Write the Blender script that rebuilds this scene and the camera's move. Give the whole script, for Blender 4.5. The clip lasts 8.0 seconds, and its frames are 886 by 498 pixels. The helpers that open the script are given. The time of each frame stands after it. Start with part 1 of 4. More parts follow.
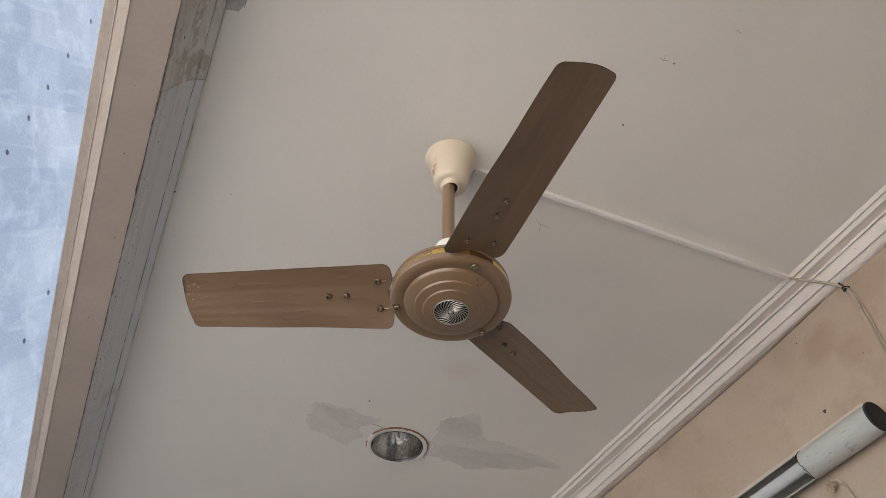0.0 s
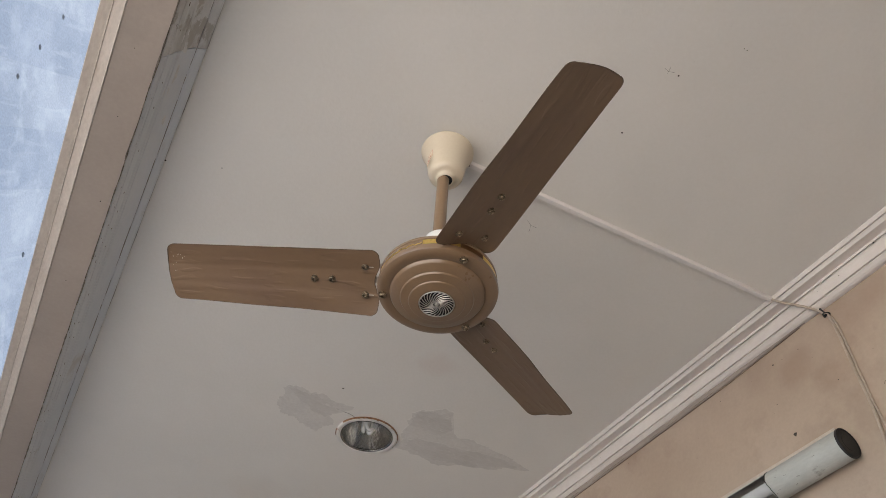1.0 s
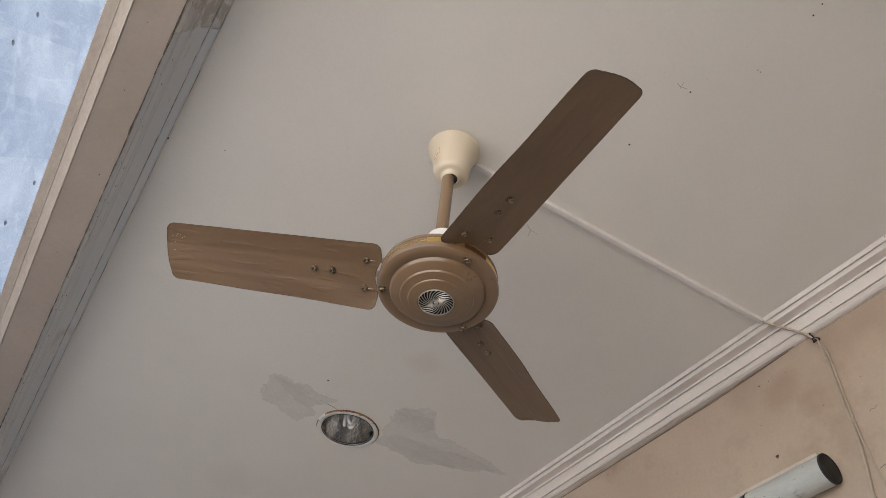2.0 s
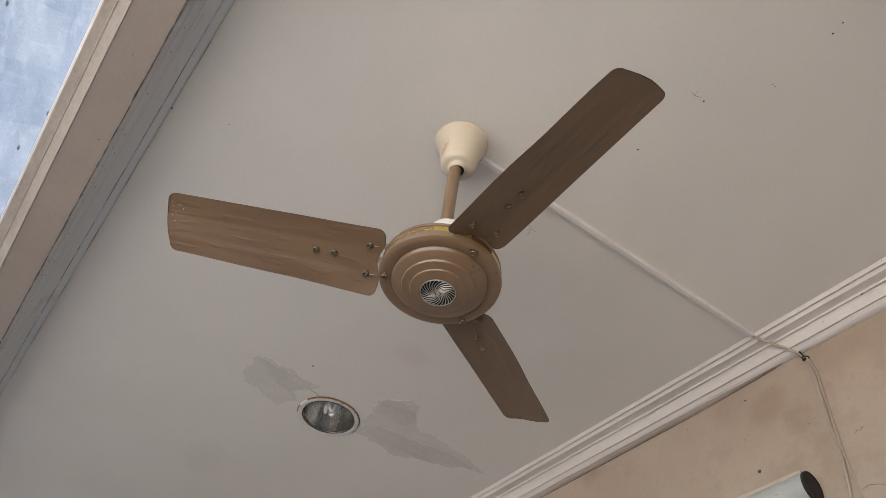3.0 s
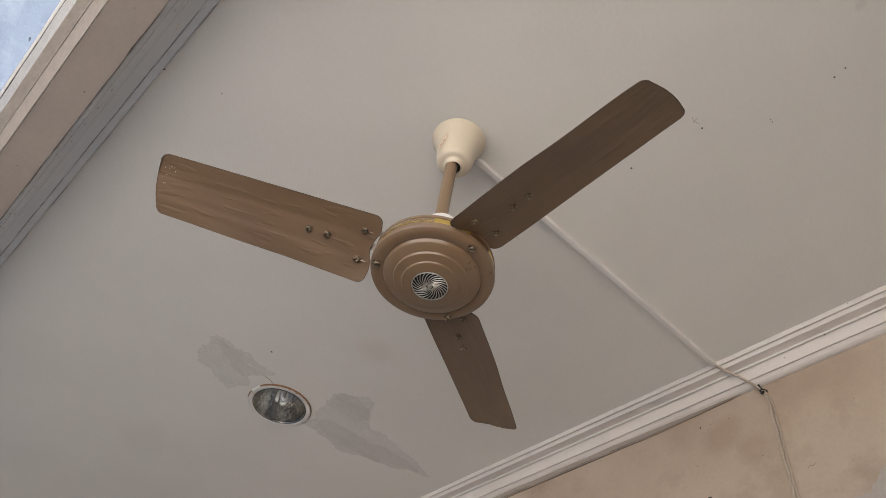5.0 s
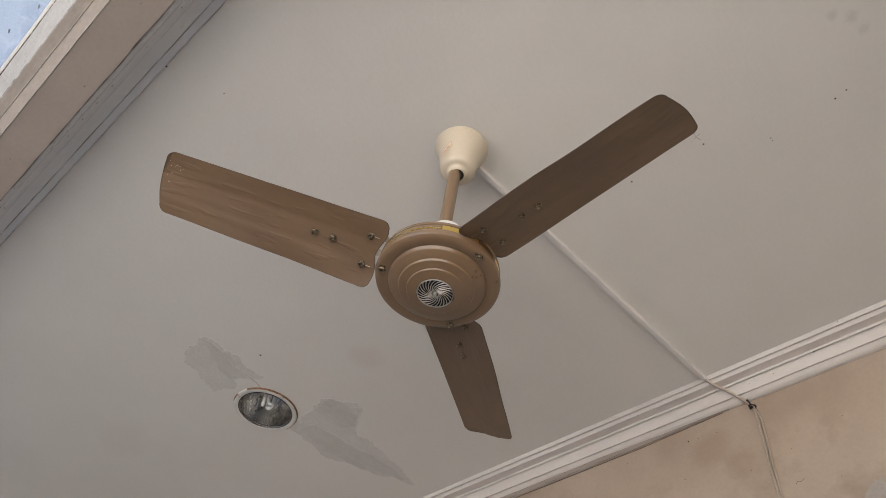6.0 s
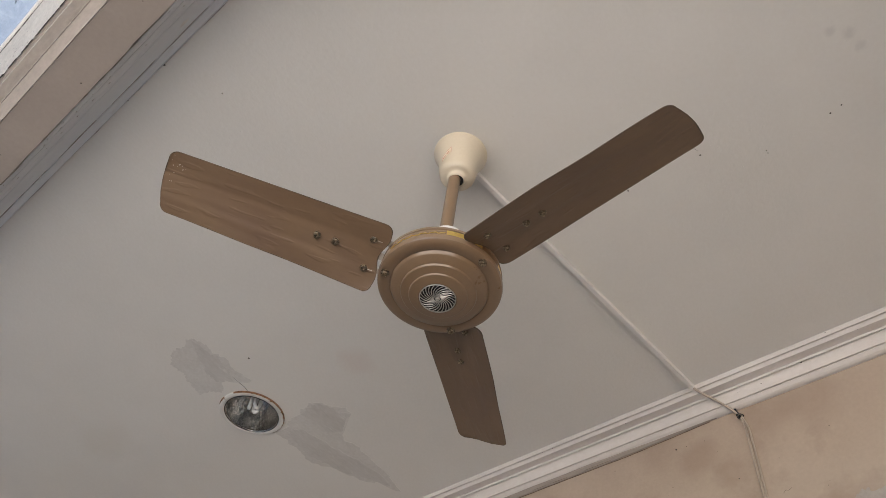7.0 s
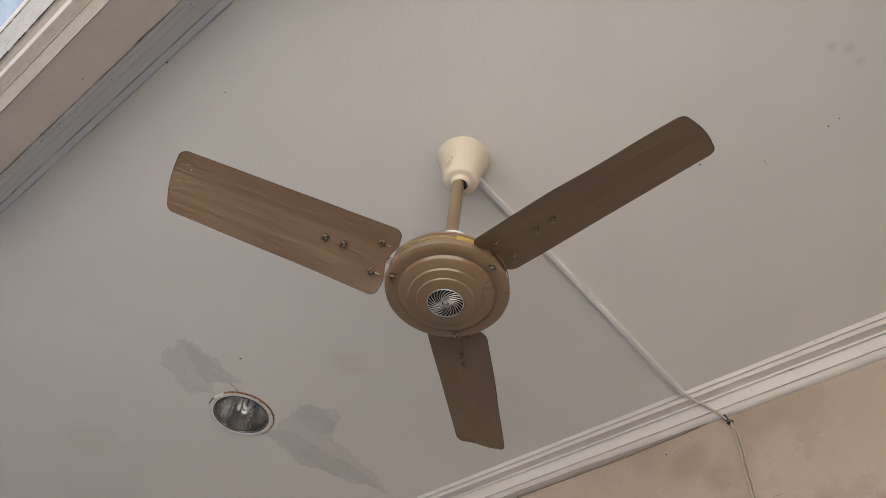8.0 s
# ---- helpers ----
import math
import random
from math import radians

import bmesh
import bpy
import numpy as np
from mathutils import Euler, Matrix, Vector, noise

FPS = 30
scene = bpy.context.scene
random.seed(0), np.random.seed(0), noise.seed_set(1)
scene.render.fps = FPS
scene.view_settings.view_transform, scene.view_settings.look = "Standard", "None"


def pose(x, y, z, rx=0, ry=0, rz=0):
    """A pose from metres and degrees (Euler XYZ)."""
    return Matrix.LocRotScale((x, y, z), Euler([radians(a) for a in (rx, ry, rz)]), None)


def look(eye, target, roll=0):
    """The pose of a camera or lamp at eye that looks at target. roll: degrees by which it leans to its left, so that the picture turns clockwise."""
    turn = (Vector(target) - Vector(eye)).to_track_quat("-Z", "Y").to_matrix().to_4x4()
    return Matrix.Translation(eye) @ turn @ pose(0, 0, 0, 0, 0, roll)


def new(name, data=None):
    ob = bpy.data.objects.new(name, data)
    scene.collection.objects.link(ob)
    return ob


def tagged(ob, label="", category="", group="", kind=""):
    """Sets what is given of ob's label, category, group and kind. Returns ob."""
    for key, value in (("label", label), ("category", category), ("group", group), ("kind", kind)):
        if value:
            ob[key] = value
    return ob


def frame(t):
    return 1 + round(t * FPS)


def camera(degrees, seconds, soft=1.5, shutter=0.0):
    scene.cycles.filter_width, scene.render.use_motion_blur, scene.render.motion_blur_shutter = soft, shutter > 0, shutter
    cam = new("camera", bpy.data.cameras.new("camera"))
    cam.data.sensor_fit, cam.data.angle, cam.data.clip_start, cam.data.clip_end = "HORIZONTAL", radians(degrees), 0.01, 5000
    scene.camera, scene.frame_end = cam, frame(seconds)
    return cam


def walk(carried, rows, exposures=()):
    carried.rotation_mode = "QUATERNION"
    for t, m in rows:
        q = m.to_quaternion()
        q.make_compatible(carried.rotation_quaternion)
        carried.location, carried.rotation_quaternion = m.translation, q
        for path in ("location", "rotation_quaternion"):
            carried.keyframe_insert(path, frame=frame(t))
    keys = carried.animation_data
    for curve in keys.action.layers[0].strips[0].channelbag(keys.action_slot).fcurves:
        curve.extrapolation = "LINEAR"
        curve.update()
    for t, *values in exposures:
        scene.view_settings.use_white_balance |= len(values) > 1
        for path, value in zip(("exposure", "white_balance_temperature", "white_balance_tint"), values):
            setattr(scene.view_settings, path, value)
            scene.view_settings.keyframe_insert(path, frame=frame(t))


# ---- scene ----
# A porch ceiling with a three-bladed fan. x runs from the open side (minus) to the house wall (plus),
# y along the porch, z up. The fan hangs over the origin.
cam = camera(59.2, 8.0, soft=0.6)
PATH = [
    (0, (-0.404, -0.843, 1.511), (0.155, 0.367, 3.003), 0.7),
    (0.5, (-0.409, -0.835, 1.512), (0.174, 0.366, 3.001), 2.4),
    (1, (-0.412, -0.824, 1.511), (0.193, 0.368, 3.0), 4.0),
    (1.5, (-0.424, -0.816, 1.513), (0.198, 0.365, 3.002), 5.4),
    (3, (-0.458, -0.765, 1.513), (0.226, 0.381, 3.002), 9.3),
    (3.5, (-0.468, -0.746, 1.51), (0.239, 0.379, 3.005), 10.2),
    (4, (-0.476, -0.727, 1.504), (0.264, 0.371, 3.003), 10.5),
    (4.5, (-0.487, -0.706, 1.502), (0.277, 0.362, 3.012), 10.8),
    (6, (-0.535, -0.649, 1.497), (0.279, 0.333, 3.038), 10.6),
    (6.5, (-0.547, -0.629, 1.494), (0.282, 0.326, 3.044), 10.1),
    (7, (-0.563, -0.615, 1.492), (0.283, 0.312, 3.049), 9.5),
    (7.5, (-0.583, -0.597, 1.491), (0.284, 0.303, 3.052), 8.7),
    (8, (-0.602, -0.578, 1.488), (0.284, 0.298, 3.053), 8.2),
]
walk(cam, [(t, look(eye, target, roll)) for t, eye, target, roll in PATH], exposures=[(0, 2.16, 6790, 11), (8, 2.16, 6790, 11)])

# ---- light ----
SUN = Vector((-0.52, 0.50, 0.69)).normalized()
world = bpy.data.worlds.new("sky")
scene.world = world
world.use_nodes = True
sky = world.node_tree.nodes.new("ShaderNodeTexSky")
sky.sky_type, sky.sun_disc = "NISHITA", False
sky.sun_elevation, sky.sun_rotation = math.asin(SUN.z), math.atan2(SUN.x, SUN.y)
sky.dust_density, sky.ozone_density = 1.0, 1.6
world.node_tree.links.new(sky.outputs[0], world.node_tree.nodes["Background"].inputs[0])
world.node_tree.nodes["Background"].inputs[1].default_value = 0.12
sun_data = bpy.data.lights.new("sun", "SUN")
sun_data.energy, sun_data.angle, sun_data.color = 5.0, radians(0.5), (1.0, 0.93, 0.84)
sun_lamp = new("sun", sun_data)
sun_lamp.matrix_world = look(SUN * 30, (0, 0, 0))

# ---- fitted plan ----
CEIL = 2.85          # ceiling height
WALL_X = 0.947       # face of the house wall
BEAM_X = -0.5610     # inner edge of the beam on the open side
BEAM_Z = 2.756       # underside of the beam
SOUTH, NORTH = -1.72, 3.4
WEST_TURN = Matrix.Translation((BEAM_X, 0.35, 0)) @ pose(0, 0, 0, 0, 0, -1.0) @ Matrix.Translation((-BEAM_X, -0.35, 0))   # the open side runs a degree off the house wall
FAN = (-0.006, -0.004)


# ---- helpers of this scene ----
def material(name, colors, rough=0.6, metal=0.0, scale=3.0, fine=60.0, bump=0.1, mix=0.5, spread=(0.35, 0.65), coat=0.0, stretch=(1, 1, 1),
             stain=None, stain_scale=2.0, stain_at=(0.55, 0.7), bump_dist=0.002):
    """A painted, plastered or metal surface: two tones at a broad and a fine scale, optional stains with their own outline, relief and uneven gloss."""
    m = bpy.data.materials.new(name)
    m.use_nodes = True
    n, l = m.node_tree.nodes, m.node_tree.links
    b = n["Principled BSDF"]
    tc = n.new("ShaderNodeTexCoord")
    mp = n.new("ShaderNodeMapping")
    mp.inputs["Scale"].default_value = stretch
    l.new(tc.outputs["Object"], mp.inputs[0])

    def noise_node(s, detail=6.0, r=0.6):
        t = n.new("ShaderNodeTexNoise")
        t.inputs["Scale"].default_value, t.inputs["Detail"].default_value, t.inputs["Roughness"].default_value = s, detail, r
        l.new(mp.outputs[0], t.inputs["Vector"])
        return t

    def ramp(src, lo, hi, ca=(0, 0, 0, 1), cb=(1, 1, 1, 1)):
        r = n.new("ShaderNodeValToRGB")
        r.color_ramp.elements[0].position, r.color_ramp.elements[1].position = lo, hi
        r.color_ramp.elements[0].color, r.color_ramp.elements[1].color = ca, cb
        l.new(src, r.inputs[0])
        return r

    broad, grain = noise_node(scale), noise_node(fine, 4.0)
    c = ramp(broad.outputs[0], spread[0], spread[1], (*colors[0], 1), (*colors[1], 1)).outputs[0]
    g = n.new("ShaderNodeMixRGB")
    g.blend_type = "OVERLAY"
    g.inputs[0].default_value = mix * 0.4
    l.new(c, g.inputs[1])
    l.new(ramp(grain.outputs[0], 0.25, 0.75).outputs[0], g.inputs[2])
    c = g.outputs[0]
    if stain:
        st = n.new("ShaderNodeMixRGB")
        l.new(ramp(noise_node(stain_scale, 8.0, 0.65).outputs[0], *stain_at).outputs[0], st.inputs[0])
        l.new(c, st.inputs[1])
        st.inputs[2].default_value = (*stain, 1)
        c = st.outputs[0]
    l.new(c, b.inputs["Base Color"])
    rr = n.new("ShaderNodeMapRange")
    rr.inputs[3].default_value, rr.inputs[4].default_value = max(rough - 0.1, 0.02), min(rough + 0.1, 1)
    l.new(broad.outputs[0], rr.inputs[0])
    l.new(rr.outputs[0], b.inputs["Roughness"])
    b.inputs["Metallic"].default_value = metal
    b.inputs["Coat Weight"].default_value = coat
    if bump:
        bp = n.new("ShaderNodeBump")
        bp.inputs["Strength"].default_value, bp.inputs["Distance"].default_value = bump, bump_dist
        l.new(grain.outputs[0], bp.inputs["Height"])
        l.new(bp.outputs[0], b.inputs["Normal"])
    return m


def part(name, bm, mat, parent=None, label="", smooth=True, at=None, sharp=35):
    """Links a bmesh as one mesh object under a thing or a part."""
    me = bpy.data.meshes.new(name)
    bmesh.ops.recalc_face_normals(bm, faces=bm.faces)
    bm.to_mesh(me)
    bm.free()
    if smooth:
        me.shade_smooth()
        me.set_sharp_from_angle(angle=radians(sharp))
    me.materials.append(mat)
    ob = new(name, me)
    if parent:
        ob.parent = parent
    if at:
        ob.matrix_basis = at
    return tagged(ob, label)


def thing(name, label, category, at=Matrix(), group=""):
    ob = new(name)
    ob.empty_display_size = 0.05
    ob.matrix_basis = at
    return tagged(ob, label, category, group)


def box(x0, y0, z0, x1, y1, z1, bevel=0.0, bm=None):
    bm = bm or bmesh.new()
    made = bmesh.ops.create_cube(bm, size=1, matrix=Matrix.LocRotScale(((x0 + x1) / 2, (y0 + y1) / 2, (z0 + z1) / 2), None, (x1 - x0, y1 - y0, z1 - z0)))
    if bevel:
        es = list({e for v in made["verts"] for e in v.link_edges})
        bmesh.ops.bevel(bm, geom=es, offset=bevel, segments=2, affect="EDGES")
    return bm


def lathe(profile, n=48, bm=None, m=Matrix(), closed=False):
    """Turns a profile of (radius, height) round the z axis."""
    bm = bm or bmesh.new()
    rings = []
    for r, z in profile:
        if r < 1e-6:
            rings.append([bm.verts.new(m @ Vector((0, 0, z)))])
        else:
            rings.append([bm.verts.new(m @ Vector((r * math.cos(2 * math.pi * i / n), r * math.sin(2 * math.pi * i / n), z))) for i in range(n)])
    pairs = list(zip(rings, rings[1:])) + ([(rings[-1], rings[0])] if closed else [])
    for a, b in pairs:
        for i in range(n):
            j = (i + 1) % n
            f = [a[i % len(a)], a[j % len(a)], b[j % len(b)], b[i % len(b)]]
            f = list(dict.fromkeys(f))
            if len(f) > 2:
                bm.faces.new(f)
    return bm


def sweep(points, y0, y1, steps=1, wobble=0.0, bm=None):
    """Draws a closed outline of (x, z) along y; wobble makes the run slightly uneven."""
    bm = bm or bmesh.new()
    rings = []
    for k in range(steps + 1):
        y = y0 + (y1 - y0) * k / steps
        rings.append([bm.verts.new((x + wobble * noise.noise((x * 30, y * 7, 1)), y, z + wobble * noise.noise((z * 30, y * 7, 5)))) for x, z in points])
    for a, b in zip(rings, rings[1:]):
        for i in range(len(points)):
            j = (i + 1) % len(points)
            bm.faces.new((a[i], a[j], b[j], b[i]))
    bm.faces.new(rings[0])
    bm.faces.new(rings[-1])
    return bm


def smooth_path(points, per=8):
    """A Catmull-Rom curve through the points."""
    ps = [Vector(p) for p in points]
    ps = [2 * ps[0] - ps[1], *ps, 2 * ps[-1] - ps[-2]]
    out = []
    for a, b, c, d in zip(ps, ps[1:], ps[2:], ps[3:]):
        for k in range(per):
            t = k / per
            out.append(0.5 * (2 * b + (c - a) * t + (2 * a - 5 * b + 4 * c - d) * t * t + (3 * b - a - 3 * c + d) * t ** 3))
    return out + [ps[-2]]


def tube(points, radius, n=10, bm=None, flat=1.0):
    """A round cable or rod along the points."""
    bm = bm or bmesh.new()
    rings, side = [], Vector((0.3, 0.1, 1)).normalized()
    for k, p in enumerate(points):
        d = (points[min(k + 1, len(points) - 1)] - points[max(k - 1, 0)]).normalized()
        u = d.cross(side).normalized()
        v = d.cross(u)
        side = -v if (-v).dot(side) > v.dot(side) else v
        v = d.cross(u)
        rings.append([bm.verts.new(p + radius * (math.cos(2 * math.pi * i / n) * u + flat * math.sin(2 * math.pi * i / n) * v)) for i in range(n)])
    for a, b in zip(rings, rings[1:]):
        for i in range(n):
            bm.faces.new((a[i], a[(i + 1) % n], b[(i + 1) % n], b[i]))
    bm.faces.new(rings[0])
    bm.faces.new(rings[-1])
    return bm


def plate_with_holes(x0, y0, x1, y1, holes, depth, n=40, cup=None):
    """A flat plate in its own xy plane, from z = 0 up to depth, with round holes (x, y, r); cup: how deep the holes are if they don't go through."""
    bm = bmesh.new()
    loops = [[(x0, y0), (x1, y0), (x1, y1), (x0, y1)]]
    loops += [[(x + r * math.cos(2 * math.pi * i / n), y + r * math.sin(2 * math.pi * i / n)) for i in range(n)] for x, y, r in holes]
    edges, rims = [], []
    for lp in loops:
        vs = [bm.verts.new((x, y, 0)) for x, y in lp]
        edges += [bm.edges.new((a, b)) for a, b in zip(vs, vs[1:] + vs[:1])]
        rims.append(vs)
    bmesh.ops.triangle_fill(bm, use_beauty=True, use_dissolve=False, edges=edges)
    for k, vs in enumerate(rims):
        d = depth if k == 0 or cup is None else cup
        up = [bm.verts.new(v.co + Vector((0, 0, d))) for v in vs]
        for i in range(len(vs)):
            j = (i + 1) % len(vs)
            bm.faces.new((vs[i], vs[j], up[j], up[i]))
        if k == 0 and cup is None:
            continue
        bm.faces.new(up)
    return bm


def ragged(cx, cy, outline, z, thick, seed, rough=0.018, per=14):
    """A thin flake or skim of plaster under a ceiling: a coarse outline round (cx, cy), broken up by noise."""
    pts = []
    for (ax, ay), (bx, by) in zip(outline, outline[1:] + outline[:1]):
        for k in range(per):
            t = k / per
            pts.append(Vector((ax + (bx - ax) * t, ay + (by - ay) * t, 0)))
    bm = bmesh.new()
    mid = Vector((sum(x for x, _ in outline), sum(y for _, y in outline), 0)) / len(outline)
    low, high = [], []
    for p in pts:
        out = p - mid
        grow = rough * (noise.noise((p.x * 25, p.y * 25, seed)) + 0.55 * noise.noise((p.x * 90, p.y * 90, seed)) + 0.28 * noise.noise((p.x * 280, p.y * 280, seed + 9)))
        q = Vector((cx, cy, 0)) + mid + out * max(0.4, 1 + grow / out.length)
        low.append(bm.verts.new((q.x, q.y, z - thick)))
        high.append(bm.verts.new((q.x, q.y, z)))
    n = len(pts)
    centre = bm.verts.new((cx + mid.x, cy + mid.y, z - thick))
    for i in range(n):
        bm.faces.new((centre, low[i], low[(i + 1) % n]))
        bm.faces.new((low[i], low[(i + 1) % n], high[(i + 1) % n], high[i]))
    return bm


# ---- materials ----
CEILING_PAINT = material("ceiling_paint", [(0.735, 0.71, 0.665), (0.775, 0.75, 0.705)], rough=0.55, scale=2.2, fine=110, bump=0.42, mix=0.12, bump_dist=0.0015)
CORNICE_PAINT = material("cornice_paint", [(0.67, 0.615, 0.57), (0.74, 0.685, 0.635)], rough=0.6, scale=7, fine=120, bump=0.25, mix=0.2, stain=(0.50, 0.43, 0.37), stain_scale=13, stain_at=(0.68, 0.76), stretch=(1, 0.5, 1))
CORNICE_DIRTY = material("cornice_stained", [(0.68, 0.725, 0.78), (0.74, 0.78, 0.83)], rough=0.65, scale=6, fine=140, bump=0.3, mix=0.2, stain=(0.50, 0.48, 0.455), stain_scale=11, stain_at=(0.56, 0.72), stretch=(1, 0.3, 1))
CORNICE_PEELING = material("cornice_peeling", [(0.60, 0.60, 0.595), (0.72, 0.73, 0.735)], rough=0.75, scale=16, fine=60, bump=0.9, mix=0.35, spread=(0.44, 0.56), stain=(0.50, 0.485, 0.46), stain_scale=24, stain_at=(0.54, 0.58), stretch=(1, 0.45, 1), bump_dist=0.003)
WALL_PAINT = material("peach_wall_paint", [(0.428, 0.336, 0.260), (0.480, 0.385, 0.303)], rough=0.66, scale=3.5, fine=110, bump=0.2, mix=0.1, stain=(0.34, 0.248, 0.185), stain_scale=4.2, stain_at=(0.52, 0.74))
BEAM_PAINT = material("beam_paint", [(0.358, 0.303, 0.261), (0.40, 0.340, 0.293)], rough=0.7, scale=4, fine=120, bump=0.15, mix=0.1, stain=(0.345, 0.295, 0.255), stain_scale=7, stain_at=(0.58, 0.74))
LEDGE_LIT = material("ledge_lit", [(0.455, 0.395, 0.343), (0.52, 0.455, 0.40)], rough=0.75, scale=14, fine=150, bump=0.35, mix=0.3, stain=(0.41, 0.345, 0.285), stain_scale=16, stain_at=(0.58, 0.70), stretch=(1, 0.4, 1))
STRIP_PAINT = material("strip_paint", [(0.51, 0.445, 0.385), (0.60, 0.53, 0.46)], rough=0.75, scale=12, fine=140, bump=0.4, mix=0.3, stain=(0.33, 0.28, 0.235), stain_scale=13, stain_at=(0.56, 0.70), stretch=(1, 0.4, 1))
PLASTER = material("bare_plaster", [(0.44, 0.405, 0.36), (0.53, 0.49, 0.44)], rough=0.85, scale=12, fine=120, bump=0.6, mix=0.4, stain=(0.25, 0.22, 0.2), stain_scale=30, stain_at=(0.64, 0.70))
FLAKE = material("paint_flake", [(0.68, 0.685, 0.69), (0.79, 0.795, 0.80)], rough=0.8, scale=25, fine=140, bump=0.3, spread=(0.4, 0.6))
CHIP_GREY = material("bare_chip", [(0.34, 0.33, 0.315), (0.46, 0.45, 0.43)], rough=0.85, scale=20, fine=130, bump=0.4)
FILLER_DARK = material("dark_filler", [(0.585, 0.56, 0.525), (0.645, 0.62, 0.585)], rough=0.85, scale=14, fine=130, bump=0.4, mix=0.25, stain=(0.70, 0.68, 0.64), stain_scale=30, stain_at=(0.60, 0.64), stretch=(0.5, 1.5, 1))
FILLER = material("grey_filler", [(0.635, 0.61, 0.575), (0.695, 0.67, 0.63)], rough=0.85, scale=11, fine=130, bump=0.4, mix=0.3, stain=(0.715, 0.69, 0.65), stain_scale=16, stain_at=(0.60, 0.72))
WALL_WHITE = material("dusty_strip", [(0.50, 0.44, 0.38), (0.58, 0.52, 0.45)], rough=0.7, scale=10, fine=120, bump=0.2, mix=0.3)
WALL_FILLER = material("wall_filler", [(0.37, 0.32, 0.285), (0.43, 0.375, 0.335)], rough=0.85, scale=9, fine=130, bump=0.3, mix=0.2)
FAN_PAINT = material("fan_enamel", [(0.210, 0.132, 0.075), (0.228, 0.146, 0.085)], rough=0.30, scale=8, fine=220, bump=0.04, mix=0.1, coat=0.4)
BLADE_PAINT = material("blade_enamel", [(0.172, 0.107, 0.063), (0.202, 0.129, 0.077)], rough=0.40, scale=5, fine=120, bump=0.05, mix=0.10, stretch=(0.8, 1.5, 1.5), stain=(0.165, 0.103, 0.069), stain_scale=6, stain_at=(0.48, 0.75), coat=0.06)


def crease(m):
    """Short lengthwise dents and rubbed streaks, as pressed sheet steel has, laid over a blade's enamel."""
    n, l = m.node_tree.nodes, m.node_tree.links
    b = n["Principled BSDF"]
    tc, mp = n.new("ShaderNodeTexCoord"), n.new("ShaderNodeMapping")
    mp.inputs["Scale"].default_value = (20.0, 95.0, 1.0)
    l.new(tc.outputs["Object"], mp.inputs["Vector"])
    tex = n.new("ShaderNodeTexNoise")
    tex.inputs["Scale"].default_value, tex.inputs["Detail"].default_value, tex.inputs["Distortion"].default_value = 1.0, 0.5, 0.0
    l.new(mp.outputs[0], tex.inputs["Vector"])
    step = n.new("ShaderNodeMapRange")
    step.inputs[1].default_value, step.inputs[2].default_value = 0.60, 0.70
    l.new(tex.outputs[0], step.inputs[0])
    bp = n.new("ShaderNodeBump")
    bp.inputs["Strength"].default_value, bp.inputs["Distance"].default_value = 0.6, 0.0006
    l.new(step.outputs[0], bp.inputs["Height"])
    l.new(b.inputs["Normal"].links[0].from_socket, bp.inputs["Normal"])
    l.new(bp.outputs[0], b.inputs["Normal"])
    fine = n.new("ShaderNodeMapping")
    fine.inputs["Scale"].default_value = (5.0, 210.0, 1.0)
    l.new(tc.outputs["Object"], fine.inputs["Vector"])
    rub = n.new("ShaderNodeTexNoise")
    rub.inputs["Scale"].default_value, rub.inputs["Detail"].default_value = 1.0, 5.0
    l.new(fine.outputs[0], rub.inputs["Vector"])
    worn = n.new("ShaderNodeMapRange")
    worn.inputs[1].default_value, worn.inputs[2].default_value, worn.inputs[4].default_value = 0.64, 0.76, 0.07
    l.new(rub.outputs[0], worn.inputs[0])
    mx = n.new("ShaderNodeMixRGB")
    l.new(worn.outputs[0], mx.inputs[0])
    l.new(b.inputs["Base Color"].links[0].from_socket, mx.inputs[1])
    mx.inputs[2].default_value = (0.265, 0.19, 0.135, 1)
    l.new(mx.outputs[0], b.inputs["Base Color"])


crease(BLADE_PAINT)
CREAM = material("cream_plastic", [(0.63, 0.545, 0.415), (0.67, 0.585, 0.455)], rough=0.32, scale=6, fine=200, bump=0.03, mix=0.1, coat=0.2)
WHITE_PLASTIC = material("white_plastic", [(0.72, 0.70, 0.66), (0.78, 0.76, 0.72)], rough=0.4, scale=8, fine=160, bump=0.05, mix=0.15)
TRUNKING = material("trunking_plastic", [(0.78, 0.745, 0.72), (0.83, 0.80, 0.775)], rough=0.45, scale=8, fine=160, bump=0.1, mix=0.15)
CABLE_SHEATH = material("cable_sheath", [(0.42, 0.345, 0.275), (0.49, 0.41, 0.335)], rough=0.5, scale=15, fine=160, bump=0.05, mix=0.2)
BLACK = material("black_plastic", [(0.008, 0.0075, 0.0075), (0.015, 0.014, 0.014)], rough=0.6, scale=15, fine=200, bump=0.1, mix=0.2)
EDGE_DARK = material("edge_dark", [(0.075, 0.05, 0.029), (0.16, 0.105, 0.068)], rough=0.7, scale=30, fine=200, bump=0.2)
SPLIT_BROWN = material("brown_split", [(0.13, 0.085, 0.05), (0.22, 0.15, 0.095)], rough=0.8, scale=30, fine=200, bump=0.2)
STEEL = material("worn_steel", [(0.085, 0.057, 0.034), (0.42, 0.335, 0.23)], rough=0.38, metal=0.8, scale=260, fine=500, bump=0.2, mix=0.6)
